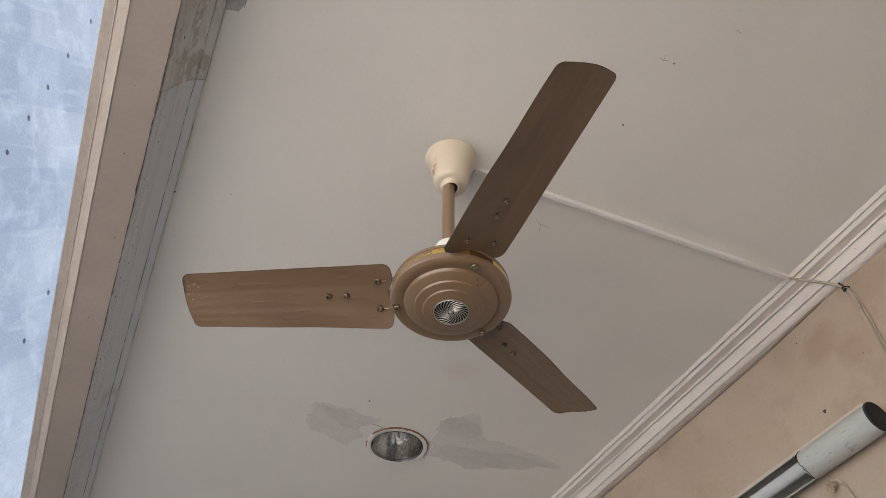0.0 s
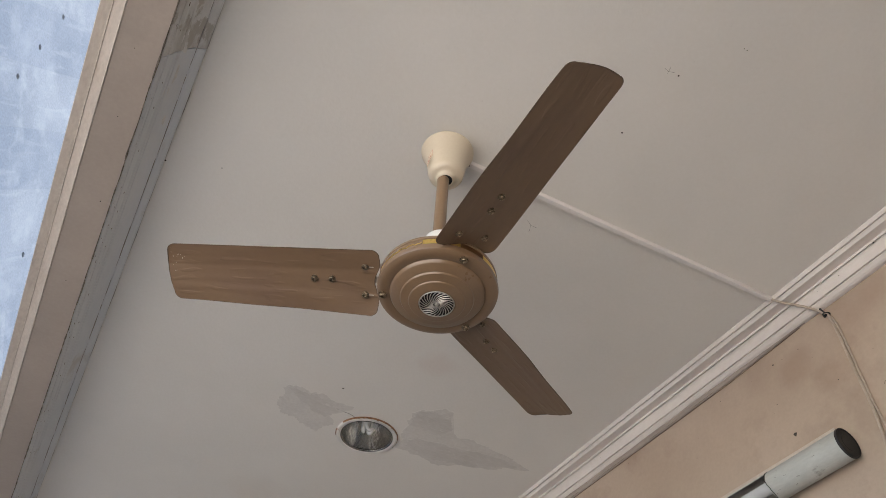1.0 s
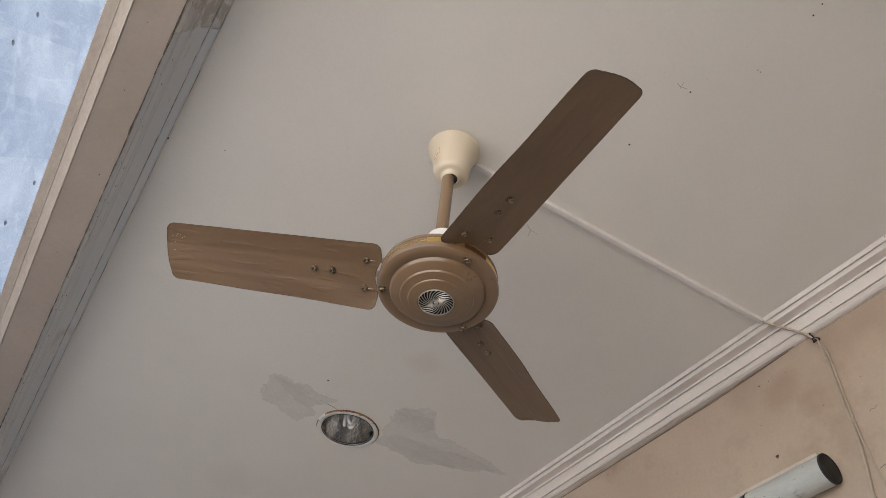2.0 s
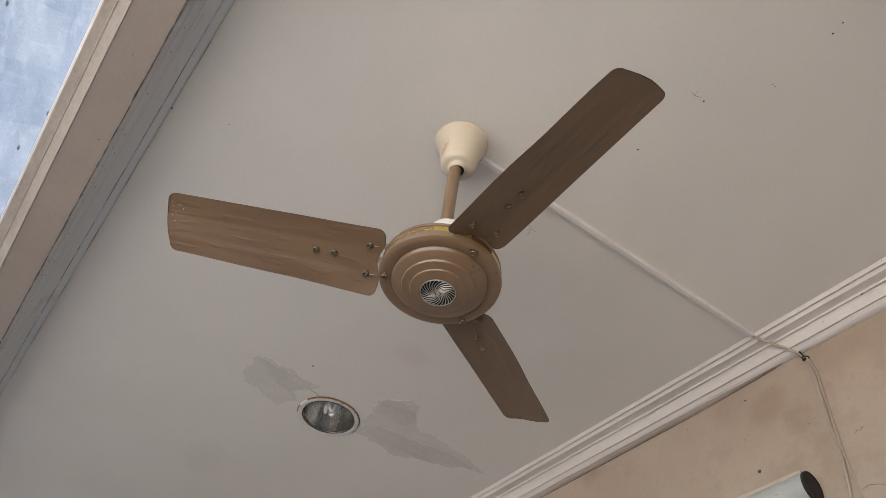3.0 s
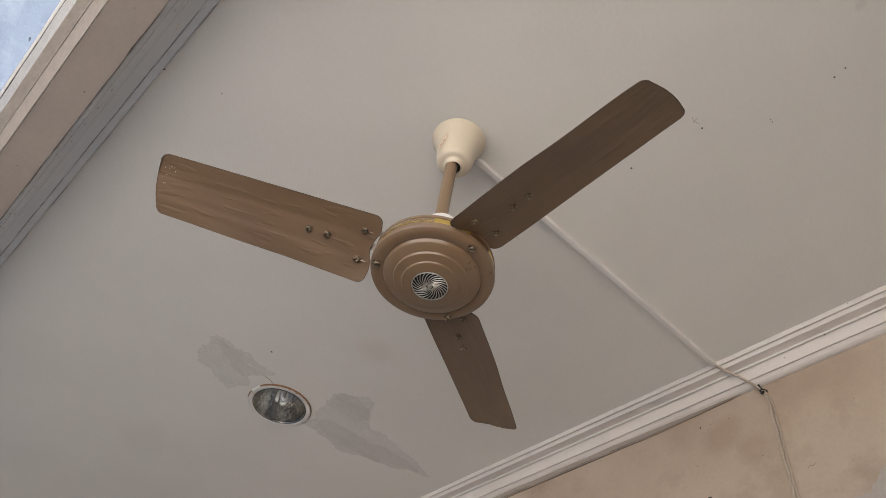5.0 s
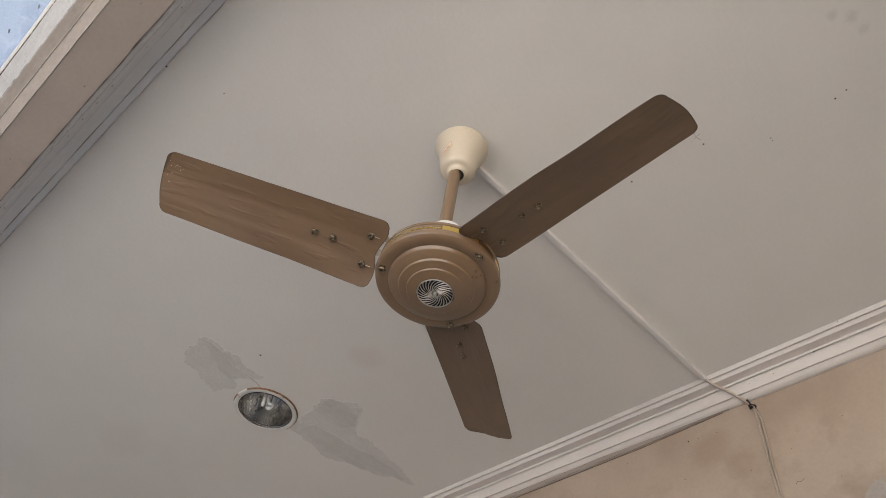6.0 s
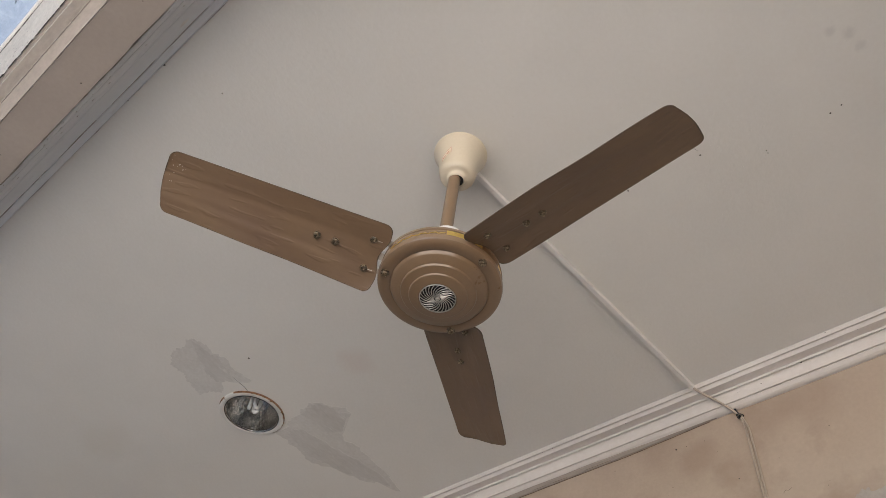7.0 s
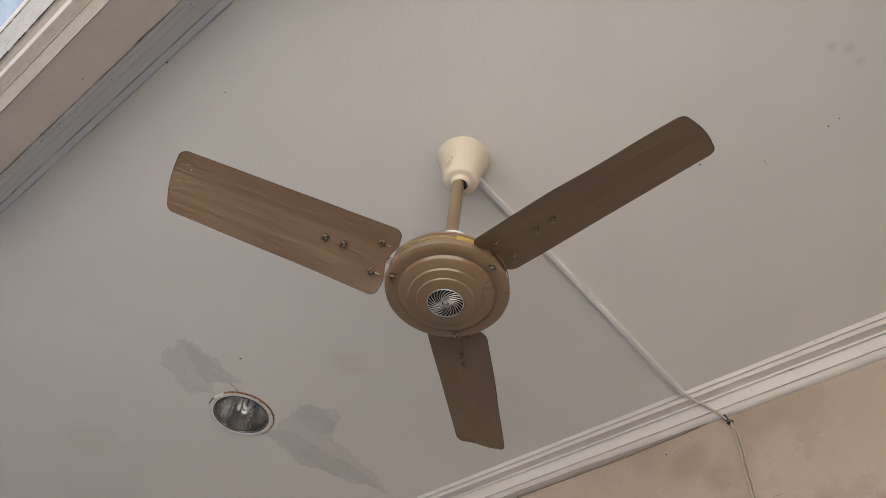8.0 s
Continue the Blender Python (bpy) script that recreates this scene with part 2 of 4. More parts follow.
GOLD = material("gold_trim", [(0.62, 0.42, 0.10), (0.78, 0.56, 0.18)], rough=0.3, metal=0.85, scale=40, fine=200, bump=0.1, mix=0.3, stain=(0.40, 0.25, 0.07), stain_scale=40, stain_at=(0.60, 0.70))
BAND_BROWN = material("band_brown", [(0.10, 0.045, 0.016), (0.16, 0.08, 0.03)], rough=0.3, metal=0.3, scale=40, fine=200, bump=0.05, coat=0.3)
CHROME = material("bright_metal", [(0.72, 0.71, 0.69), (0.82, 0.81, 0.79)], rough=0.16, metal=1.0, scale=30, fine=200, bump=0.02, mix=0.1)
VENT_METAL = material("dull_vent_metal", [(0.46, 0.44, 0.40), (0.58, 0.555, 0.51)], rough=0.32, metal=0.6, scale=60, fine=300, bump=0.05, mix=0.3)
# Near-black colour that stands in for shade inside openings.
HOLLOW_SHADE = material("hollow_shade", [(0.010, 0.009, 0.008), (0.02, 0.018, 0.016)], rough=0.8, scale=20, bump=0)
LAMP_GREY = material("lamp_enamel", [(0.43, 0.44, 0.41), (0.50, 0.51, 0.475)], rough=0.45, scale=10, fine=180, bump=0.08, mix=0.2, stain=(0.27, 0.265, 0.245), stain_scale=34, stain_at=(0.635, 0.70), stretch=(1, 0.35, 1))
LAMP_INSIDE = material("lamp_channel", [(0.20, 0.185, 0.165), (0.30, 0.28, 0.255)], rough=0.55, metal=0.2, scale=12, fine=140, bump=0.1, mix=0.4, stain=(0.20, 0.18, 0.16), stain_scale=14, stain_at=(0.56, 0.66), stretch=(1, 0.3, 1))
TUBE_GLASS = material("tube_glass", [(0.50, 0.51, 0.52), (0.54, 0.55, 0.56)], rough=0.25, scale=10, fine=100, bump=0, mix=0.05)
BULB_GLASS = material("bulb_glass", [(0.84, 0.84, 0.82), (0.88, 0.88, 0.86)], rough=0.2, scale=10, fine=100, bump=0, mix=0.05)
RING_PAINT = material("rusted_white_ring", [(0.70, 0.68, 0.64), (0.76, 0.74, 0.70)], rough=0.5, scale=20, fine=160, bump=0.3, mix=0.2, stain=(0.25, 0.09, 0.03), stain_scale=24, stain_at=(0.60, 0.66))
RED_INK = material("red_ink", [(0.5, 0.10, 0.06), (0.55, 0.14, 0.08)], rough=0.5, scale=30, bump=0)
LABEL_PAPER = material("label_paper", [(0.70, 0.60, 0.45), (0.74, 0.64, 0.49)], rough=0.5, scale=30, bump=0)
DARK_DIRT = material("caked_dirt", [(0.075, 0.062, 0.05), (0.20, 0.17, 0.14)], rough=0.95, scale=40, fine=200, bump=0.4)
PALE_EDGE = material("pale_edge_fleck", [(0.52, 0.46, 0.40), (0.68, 0.62, 0.56)], rough=0.8, scale=30, fine=160, bump=0.3, mix=0.3)
BLOCKER_BROWN = material("blocker_brown", [(0.235, 0.175, 0.130), (0.29, 0.220, 0.165)], rough=0.85, scale=3, fine=90, bump=0.3, mix=0.3)
GREY_DIRT = material("grey_dirt", [(0.27, 0.255, 0.24), (0.46, 0.445, 0.43)], rough=0.95, scale=40, fine=200, bump=0.4)
PAPER = material("dry_paper", [(0.30, 0.22, 0.14), (0.42, 0.32, 0.215)], rough=0.85, scale=60, fine=200, bump=0.6)
SPECK = material("dark_speck", [(0.03, 0.025, 0.02), (0.07, 0.055, 0.045)], rough=0.8, scale=100, bump=0)
PAVING = material("sunlit_paving", [(0.54, 0.515, 0.475), (0.62, 0.595, 0.555)], rough=0.85, scale=0.6, fine=30, bump=0.4, mix=0.4, stain=(0.44, 0.42, 0.39), stain_scale=0.5)
FLOOR_TILE = material("porch_floor", [(0.055, 0.050, 0.046), (0.08, 0.074, 0.067)], rough=0.4, scale=1.5, fine=60, bump=0.15, mix=0.3)


def concrete_material():
    """Board-marked concrete: tone differs from formwork panel to panel, with pale bloom, trowel scratches and pits."""
    m = material("cast_concrete", [(0.245, 0.267, 0.298), (0.305, 0.325, 0.354)], rough=0.85, scale=1.1, fine=40, bump=0.8, mix=0.35, spread=(0.42, 0.58), stain=(0.355, 0.370, 0.392), stain_scale=2.6, stain_at=(0.52, 0.68), bump_dist=0.006, stretch=(1, 1, 1))
    n, l = m.node_tree.nodes, m.node_tree.links
    b = n["Principled BSDF"]
    tc, turned = n.new("ShaderNodeTexCoord"), n.new("ShaderNodeMapping")
    turned.inputs["Rotation"].default_value = (0, 0, radians(53))     # the pour lines slant across the wall
    l.new(tc.outputs["Object"], turned.inputs["Vector"])

    def layer(color, stretch, turn, scale, lo, hi, strength):
        mp = n.new("ShaderNodeMapping")
        mp.inputs["Scale"].default_value, mp.inputs["Rotation"].default_value = stretch, (0, 0, radians(turn))
        l.new(turned.outputs[0], mp.inputs["Vector"])
        tex = n.new("ShaderNodeTexNoise")
        tex.inputs["Scale"].default_value, tex.inputs["Detail"].default_value, tex.inputs["Distortion"].default_value = scale, 9.0, 0.6
        l.new(mp.outputs[0], tex.inputs["Vector"])
        rg = n.new("ShaderNodeMapRange")
        rg.inputs[1].default_value, rg.inputs[2].default_value, rg.inputs[4].default_value = lo, hi, strength
        l.new(tex.outputs[0], rg.inputs[0])
        mx = n.new("ShaderNodeMixRGB")
        l.new(rg.outputs[0], mx.inputs[0])
        l.new(b.inputs["Base Color"].links[0].from_socket, mx.inputs[1])
        mx.inputs[2].default_value = (*color, 1)
        l.new(mx.outputs[0], b.inputs["Base Color"])

    br = n.new("ShaderNodeTexBrick")
    br.offset = 0.37
    for key, value in (("Color1", (1, 1, 1, 1)), ("Color2", (0.74, 0.78, 0.84, 1)), ("Mortar", (0.88, 0.89, 0.90, 1)), ("Scale", 1.0), ("Mortar Size", 0.003), ("Brick Width", 1.3), ("Row Height", 0.62)):
        br.inputs[key].default_value = value
    l.new(turned.outputs[0], br.inputs["Vector"])
    mx = n.new("ShaderNodeMixRGB")
    mx.blend_type = "MULTIPLY"
    mx.inputs[0].default_value = 0.85
    l.new(b.inputs["Base Color"].links[0].from_socket, mx.inputs[1])
    l.new(br.outputs["Color"], mx.inputs[2])
    l.new(mx.outputs[0], b.inputs["Base Color"])
    layer((0.40, 0.414, 0.433), (0.5, 3.0, 1), 12, 3.2, 0.56, 0.72, 0.35)      # pale bloom in broad strokes
    layer((0.25, 0.28, 0.325), (0.8, 5.0, 1), -9, 5.0, 0.62, 0.74, 0.4)     # dark trowel scratches
    layer((0.20, 0.22, 0.25), (1, 1, 1), 0, 26.0, 0.70, 0.74, 0.6)           # pits
    return m


CONCRETE = concrete_material()


def add_stain(m, x, y, radius, color, strength, z=0.0):
    """A soft-edged damp stain of its own outline on a flat surface, at x, y in the object's own plan."""
    n, l = m.node_tree.nodes, m.node_tree.links
    b = n["Principled BSDF"]
    old = b.inputs["Base Color"].links[0].from_socket
    tc = n.new("ShaderNodeTexCoord")
    wobble = n.new("ShaderNodeTexNoise")
    wobble.inputs["Scale"].default_value = 0.9 / radius
    wobble.inputs["Detail"].default_value = 5.0
    l.new(tc.outputs["Object"], wobble.inputs["Vector"])
    dist = n.new("ShaderNodeVectorMath")
    dist.operation = "DISTANCE"
    dist.inputs[1].default_value = (x, y, z)
    l.new(tc.outputs["Object"], dist.inputs[0])
    add = n.new("ShaderNodeMath")
    add.operation = "MULTIPLY_ADD"
    add.inputs[1].default_value = radius * 1.2
    l.new(wobble.outputs[0], add.inputs[0])
    l.new(dist.outputs["Value"], add.inputs[2])
    mr = n.new("ShaderNodeMapRange")
    for i, value in ((1, radius * 1.0), (2, radius * 1.75), (3, strength), (4, 0.0)):
        mr.inputs[i].default_value = value
    l.new(add.outputs[0], mr.inputs[0])
    mx = n.new("ShaderNodeMixRGB")
    l.new(mr.outputs[0], mx.inputs[0])
    l.new(old, mx.inputs[1])
    mx.inputs[2].default_value = (*color, 1)
    l.new(mx.outputs[0], b.inputs["Base Color"])


for x, y, r, c, k in ((0.324, 0.615, 0.050, (0.66, 0.55, 0.50), 0.3), (0.200, -0.670, 0.010, (0.42, 0.40, 0.38), 0.26), (0.222, -0.693, 0.012, (0.42, 0.40, 0.38), 0.28), (0.256, -0.700, 0.011, (0.46, 0.44, 0.42), 0.24),
                      (0.14, 1.50, 0.10, (0.60, 0.545, 0.46), 0.18)):
    add_stain(CEILING_PAINT, x, y, r, c, k)
for y, z, r, k in ((-0.16, 2.77, 0.080, 0.40), (0.02, 2.705, 0.055, 0.45), (-0.055, 2.635, 0.050, 0.35), (-0.27, 2.75, 0.075, 0.35), (0.12, 2.765, 0.060, 0.30)):
    add_stain(WALL_PAINT, WALL_X, y, r, (0.315, 0.218, 0.158), k, z)

# ---- the setting ----
# Unseen ground, made pale so that sunlight bounces up under the porch.
ground = tagged(part("ground", box(-400, -400, -0.5, 400, 400, -0.12), PAVING, smooth=False), "unseen pale paving of the yard, throwing sunlight up to the ceiling", "ground", kind="structure")
# Unseen floor; its dark tone and westward reach hold down the bounced light.
floor = tagged(part("floor", box(-1.70, SOUTH, -0.118, WALL_X, NORTH, 0.0, 0.01), FLOOR_TILE, smooth=False), "unseen dark porch floor slab, widened to curb bounced light", "floor", kind="structure")
# The unseen run down to y = -9 screens light from the south-east.
wall_east = tagged(part("wall_east", box(WALL_X, -9.0, -0.119, WALL_X + 0.2, NORTH + 0.2, CEIL + 0.2), WALL_PAINT, smooth=False), "peach painted plaster house wall with stains and scuffs", "wall", kind="structure")
wall_north = tagged(part("wall_north", box(-0.75, NORTH, 0.0, WALL_X - 0.001, NORTH + 0.2, CEIL + 0.2), WALL_PAINT, smooth=False), "peach painted plaster wall closing the porch", "wall", kind="structure")

# Unseen wall, added to cut southern light and give a warm bounce.
blocker_south = tagged(part("blocker_south", box(-0.75, SOUTH - 0.2, -0.119, WALL_X - 0.001, SOUTH - 0.001, CEIL + 0.2), BLOCKER_BROWN, smooth=False), "unseen brown wall added to hold back light from the south", "wall", kind="structure")
LIGHT_AT = (0.310, 1.011)
ceiling_bm = plate_with_holes(BEAM_X - 0.05, SOUTH, WALL_X - 0.001, NORTH - 0.001, [(*LIGHT_AT, 0.078)], 0.10, n=64)
ceiling = tagged(part("ceiling", ceiling_bm, CEILING_PAINT, smooth=False, at=Matrix.Translation((0, 0, CEIL))), "off-white painted plaster ceiling with peeling patches and specks", "ceiling", kind="structure")
# Unseen slab, added so that no sky light leaks in from above.
roof = tagged(part("roof", box(BEAM_X + 0.06, SOUTH, CEIL + 0.21, WALL_X + 0.2, NORTH + 0.2, CEIL + 0.36), PLASTER, smooth=False), "unseen slab over the porch that keeps the sky's light out", "roof", kind="structure")

# Beam on the open side: flat soffit, a chamfered lip, then the outer face rising to a stepped eave.
beam = tagged(part("beam", sweep([(BEAM_X, CEIL + 0.36), (BEAM_X, BEAM_Z), (-0.6385, BEAM_Z), (-0.6385, CEIL + 0.36)], SOUTH, NORTH + 0.2, 60, 0.0003), BEAM_PAINT, smooth=False, at=WEST_TURN), "brown-grey painted concrete beam with a chipped lip", "beam", kind="structure")
# The lip is coloured paler than the beam, for skylight on its slope.
part("beam_lip", sweep([(-0.6389, BEAM_Z - 0.0008), (-0.6395, BEAM_Z - 0.0016), (-0.6595, BEAM_Z + 0.007), (-0.6595, CEIL + 0.36), (-0.6389, CEIL + 0.36)], SOUTH, NORTH + 0.2, 90, 0.0004), LEDGE_LIT, beam, "chipped lip, coloured paler for the skylight on its slope", smooth=False)
part("outer_strip", sweep([(-0.6598, BEAM_Z + 0.0072), (-0.6606, BEAM_Z + 0.0070), (-0.6795, BEAM_Z + 0.0062), (-0.6805, BEAM_Z + 0.008), (-0.6805, CEIL + 0.36), (-0.6600, CEIL + 0.36)], SOUTH, NORTH + 0.2, 90, 0.0005), STRIP_PAINT, beam, "duller worn outer strip", smooth=False)
eave = tagged(part("eave", sweep([(-0.6815, 3.262), (-0.7430, 3.262), (-0.7430, 3.50), (-0.6815, 3.50)], SOUTH, NORTH + 0.2, 60, 0.0012), STRIP_PAINT, smooth=False, at=WEST_TURN), "stepped painted eave above the beam with a crumbling plaster edge", "eave", kind="structure")
part("fillet", sweep([(-0.6812, 3.235), (-0.706, 3.240), (-0.7235, 3.2550), (-0.7243, 3.2615), (-0.6812, 3.2615)], SOUTH, NORTH + 0.2, 60, 0.0008), CORNICE_PAINT, eave, "white painted fillet", smooth=False)
part("plaster_edge", sweep([(-0.7445, 3.258), (-0.760, 3.288), (-0.7925, 3.357), (-0.7925, 3.50), (-0.7445, 3.50)], SOUTH, NORTH + 0.2, 120, 0.0022), PLASTER, eave, "pale crumbling plaster edge", smooth=False)
part("outer_nosing", sweep([(-0.7940, 3.359), (-0.799, 3.361), (-0.8045, 3.369), (-0.8065, 3.382), (-0.8065, 3.50), (-0.7940, 3.50)], SOUTH, NORTH + 0.2, 90, 0.0015), CORNICE_PAINT, eave, "white rounded nosing", smooth=False)
for x, z, seed, wide in ((-0.7437, 3.2585, 8, 0.0011), (-0.7932, 3.3575, 5, 0.0008)):
    bm = bmesh.new()
    for k in range(210):
        y = -0.3 + 0.012 * k + 0.004 * noise.noise((k * 0.9, seed, 1))
        w = wide * max(0.3, 0.9 + 1.3 * noise.noise((k * 0.7, seed, 1)))
        if noise.noise((k * 0.33, seed, 2)) > -0.22:
            box(x - w, y, z - 0.0028, x + w, y + 0.009 + 0.004 * noise.noise((k, seed, 4)), z + 0.002, 0, bm)
    part("crack", bm, SPECK, eave, "dark broken crack along the plaster edge", smooth=False)
# Runs of dark grime and small pits on the plaster slope.
bm = bmesh.new()
runs = random.Random(3)
for k in range(160):
    y, f = runs.uniform(0.0, 1.6), runs.uniform(0.08, 0.85)
    x, z = -0.7445 - 0.048 * f, 3.258 + 0.099 * f
    box(x - 0.0006, y, z - 0.0012, x + 0.0006, y + runs.uniform(0.001, 0.003), z + runs.uniform(0.0002, 0.0012), 0, bm)
part("grime_pit", bm, GREY_DIRT, eave, "small dark pits and drips in the plaster", smooth=False)

# Moulded cornices; the same profile on both sides, the one on the beam taller and dirty.
CORNICE = [(0.0793, 0), (0.0788, 0.0030), (0.0752, 0.0096), (0.0742, 0.0098), (0.0736, 0.0074), (0.0690, 0.0070), (0.0684, 0.0080), (0.0652, 0.0170), (0.0644, 0.0176), (0.0636, 0.0160), (0.0425, 0.0160), (0.0418, 0.0174), (0.0409, 0.0214), (0.0401, 0.0216),
           (0.0396, 0.0178), (0.0352, 0.0178), (0.0345, 0.0200), (0.0340, 0.0228), (0.0330, 0.0260), (0.0298, 0.0370), (0.0276, 0.0455), (0.0268, 0.0460), (0.0262, 0.0440), (0.0208, 0.0440), (0.0202, 0.0458), (0.0140, 0.0515), (0.0082, 0.0540), (0.0, 0.0542), (0.0, 0.0)]
cornice_e = tagged(part("cornice", sweep([(WALL_X - 0.0005 - u, CEIL - 0.0005 - d) for u, d in CORNICE], SOUTH, NORTH - 0.001, 90, 0.0005), CORNICE_PAINT, sharp=14), "white painted moulded plaster cornice along the house wall", "cornice", kind="structure")
WEST_CORNICE = [(0.0618, 0), (0.0612, 0.0035), (0.0602, 0.0056), (0.0592, 0.0054), (0.0582, 0.0064), (0.0490, 0.0138), (0.0480, 0.0152), (0.0468, 0.0155), (0.0460, 0.0144), (0.0446, 0.0152), (0.0415, 0.0180), (0.0355, 0.0265), (0.0290, 0.0365), (0.0235, 0.0490), (0.0215, 0.0500),
                (0.0200, 0.0560), (0.0165, 0.0600), (0.0155, 0.0660), (0.0105, 0.0760), (0.0090, 0.0765), (0.0075, 0.0840), (0.0025, 0.0900), (0.0, 0.0905), (0.0, 0.0)]
for a, b in ((SOUTH, 0.043), (0.045, NORTH - 0.001)):
    tagged(part("cornice", sweep([(BEAM_X + 0.0005 + u, CEIL - 0.0005 - d) for u, d in WEST_CORNICE], a, b, 90, 0.0005), CORNICE_PEELING if b < 1 else CORNICE_DIRTY, sharp=14, at=WEST_TURN), "grey stained and chipped plaster cornice along the beam", "cornice", kind="structure")

def uneven_line(name, x, z, y0, y1, step, r, mat, parent, label, seed):
    """A thin broken joint line along y, swelling and thinning like a real gap."""
    bm = bmesh.new()
    y = y0
    while y < y1:
        length = step * (0.7 + 0.6 * noise.noise((y * 31, seed, 0)))
        w = r * max(0.15, 0.8 + 1.4 * noise.noise((y * 9, seed, 3)) + 0.8 * noise.noise((y * 47, seed, 3)))
        dx, dz = 0.0012 * noise.noise((y * 13, seed, 5)), 0.0012 * noise.noise((y * 17, seed, 6))
        box(x - w + dx, y, z - w + dz, x + w + dx, y + length, z + w + dz, 0, bm)
        y += length * 0.98
    return part(name, bm, mat, parent, label, smooth=False)


# Rough strip of plaster packed under the cornice, running out beside the cable, with a dark split below it.
bm = bmesh.new()
rows = []
for k in range(121):
    y = -0.07 + 2.6 * k / 120
    grow = min(1.0, max(0.0, (y + 0.07) / 0.35))
    w = 0.0012 * noise.noise((y * 11, 3, 2))
    rows.append([bm.verts.new((WALL_X - 0.0004 - u, y, z)) for u, z in ((0, 2.7965), (0.0062 + 0.0060 * grow + w, 2.7972 + 0.009 * grow), (0.0055 + 0.0050 * grow + w, 2.7962 - 0.0035 * grow), (0.0035, 2.7960 - 0.009 * grow + w), (0, 2.7960 - 0.0095 * grow + w))])
for p, q in zip(rows, rows[1:]):
    for i in range(5):
        bm.faces.new((p[i], p[(i + 1) % 5], q[(i + 1) % 5], q[i]))
bm.faces.new(rows[0])
bm.faces.new(rows[-1])
part("plaster_strip", bm, BEAM_PAINT, cornice_e, "rough tan plaster strip under the cornice", smooth=False)
for x, z, y0, r, seed in ((WALL_X - 0.0010, 2.7850, -0.03, 0.0008, 3), (WALL_X - 0.0055, 2.7888, 0.04, 0.0005, 7)):
    line = [Vector((x, y0 + 0.02 * k, z + 0.009 * max(0.0, 1 - (0.02 * k) / 0.22) + 0.0010 * noise.noise((k * 0.35, seed, 1)))) for k in range(125)]
    part("gap", tube(line, r, 6), SPLIT_BROWN, cornice_e, "thin dark split under the cornice")
uneven_line("gap", BEAM_X + 0.0006, CEIL - 0.0935, -0.9, 2.4, 0.008, 0.0012, DARK_DIRT, beam, "dark dirty gap between beam and cornice", 2)
# Pale chipped beads put the edges' broken highlight into the colour.
part("edge_highlight", sweep([(-0.6374, BEAM_Z - 0.0003), (-0.6388, BEAM_Z - 0.0018), (-0.6402, BEAM_Z - 0.0012), (-0.6402, BEAM_Z + 0.002), (-0.6374, BEAM_Z + 0.002)], SOUTH, NORTH + 0.2, 200, 0.0008), PALE_EDGE, beam, "pale chipped bead that draws the highlight on the lip's edge", smooth=False)
part("edge_highlight", sweep([(-0.6592, BEAM_Z + 0.0062), (-0.6600, BEAM_Z + 0.0054), (-0.6609, BEAM_Z + 0.0060), (-0.6609, BEAM_Z + 0.009), (-0.6592, BEAM_Z + 0.009)], SOUTH, NORTH + 0.2, 200, 0.0006), PALE_EDGE, beam, "pale chipped bead that draws the highlight on the strip's edge", smooth=False)
uneven_line("dirt_line", BEAM_X + 0.0620, CEIL - 0.0012, -0.9, 2.4, 0.009, 0.0007, GREY_DIRT, beam, "thin dirty joint at the ceiling", 3)
uneven_line("dirt_line", BEAM_X + 0.0458, CEIL - 0.0150, -0.9, 2.4, 0.011, 0.0008, GREY_DIRT, beam, "thin dirty groove", 4)

chips = bmesh.new()
for k in range(150):
    y = -0.75 + 0.02 * k + 0.012 * noise.noise((k * 1.3, 2, 2))
    if noise.noise((k * 0.21, 6, 1)) < -0.05:
        continue
    u, d = ((0.0080, 0.0820), (0.0150, 0.0672), (0.0045, 0.0872))[k % 3]
    w = 0.0007 + 0.0007 * abs(noise.noise((k * 0.9, 1, 3)))
    box(BEAM_X + u - w, y, CEIL - d - w, BEAM_X + u + w, y + 0.003 + 0.010 * abs(noise.noise((k * 0.6, 9, 3))), CEIL - d + w, 0, chips)
part("chip", chips, DARK_DIRT, beam, "small dark chips along the foot of the cornice", smooth=False)

# Tall cast concrete wall of the neighbouring building, standing at an angle, with two columns of tie holes.
WALL_DIR = math.degrees(math.atan2(0.915, 0.402))
hole_list = [(0.04 * k - 0.06, z, 0.029) for k, z in enumerate((7.51, 8.04, 8.56, 9.16, 9.90, 10.5, 11.1, 11.7, 12.3))] + [(-0.06 - 0.04 * k, 7.51 - 0.55 * k, 0.029) for k in range(1, 9)] + [(0.03 * k - 1.70, 5.96 + 0.64 * k, 0.029) for k in range(-6, 14)] + [(-3.4, 5.4 + 0.6 * k, 0.029) for k in range(-6, 14)]
# The unseen end out to 4.5 sets how much of the yard is shaded.
wall_bm = plate_with_holes(-9.0, -0.12, 4.5, 18.0, hole_list, 0.3, n=14, cup=0.26)
concrete_wall = tagged(part("neighbour_wall", wall_bm, CONCRETE, smooth=False, at=Matrix.Translation((-2.364, 4.64, 0)) @ pose(0, 0, 0, 0, 0, WALL_DIR + 180) @ pose(0, 0, 0, 90, 0, 0)), "tall pale cast concrete wall with tie holes, lit by the sky", "wall", kind="structure")


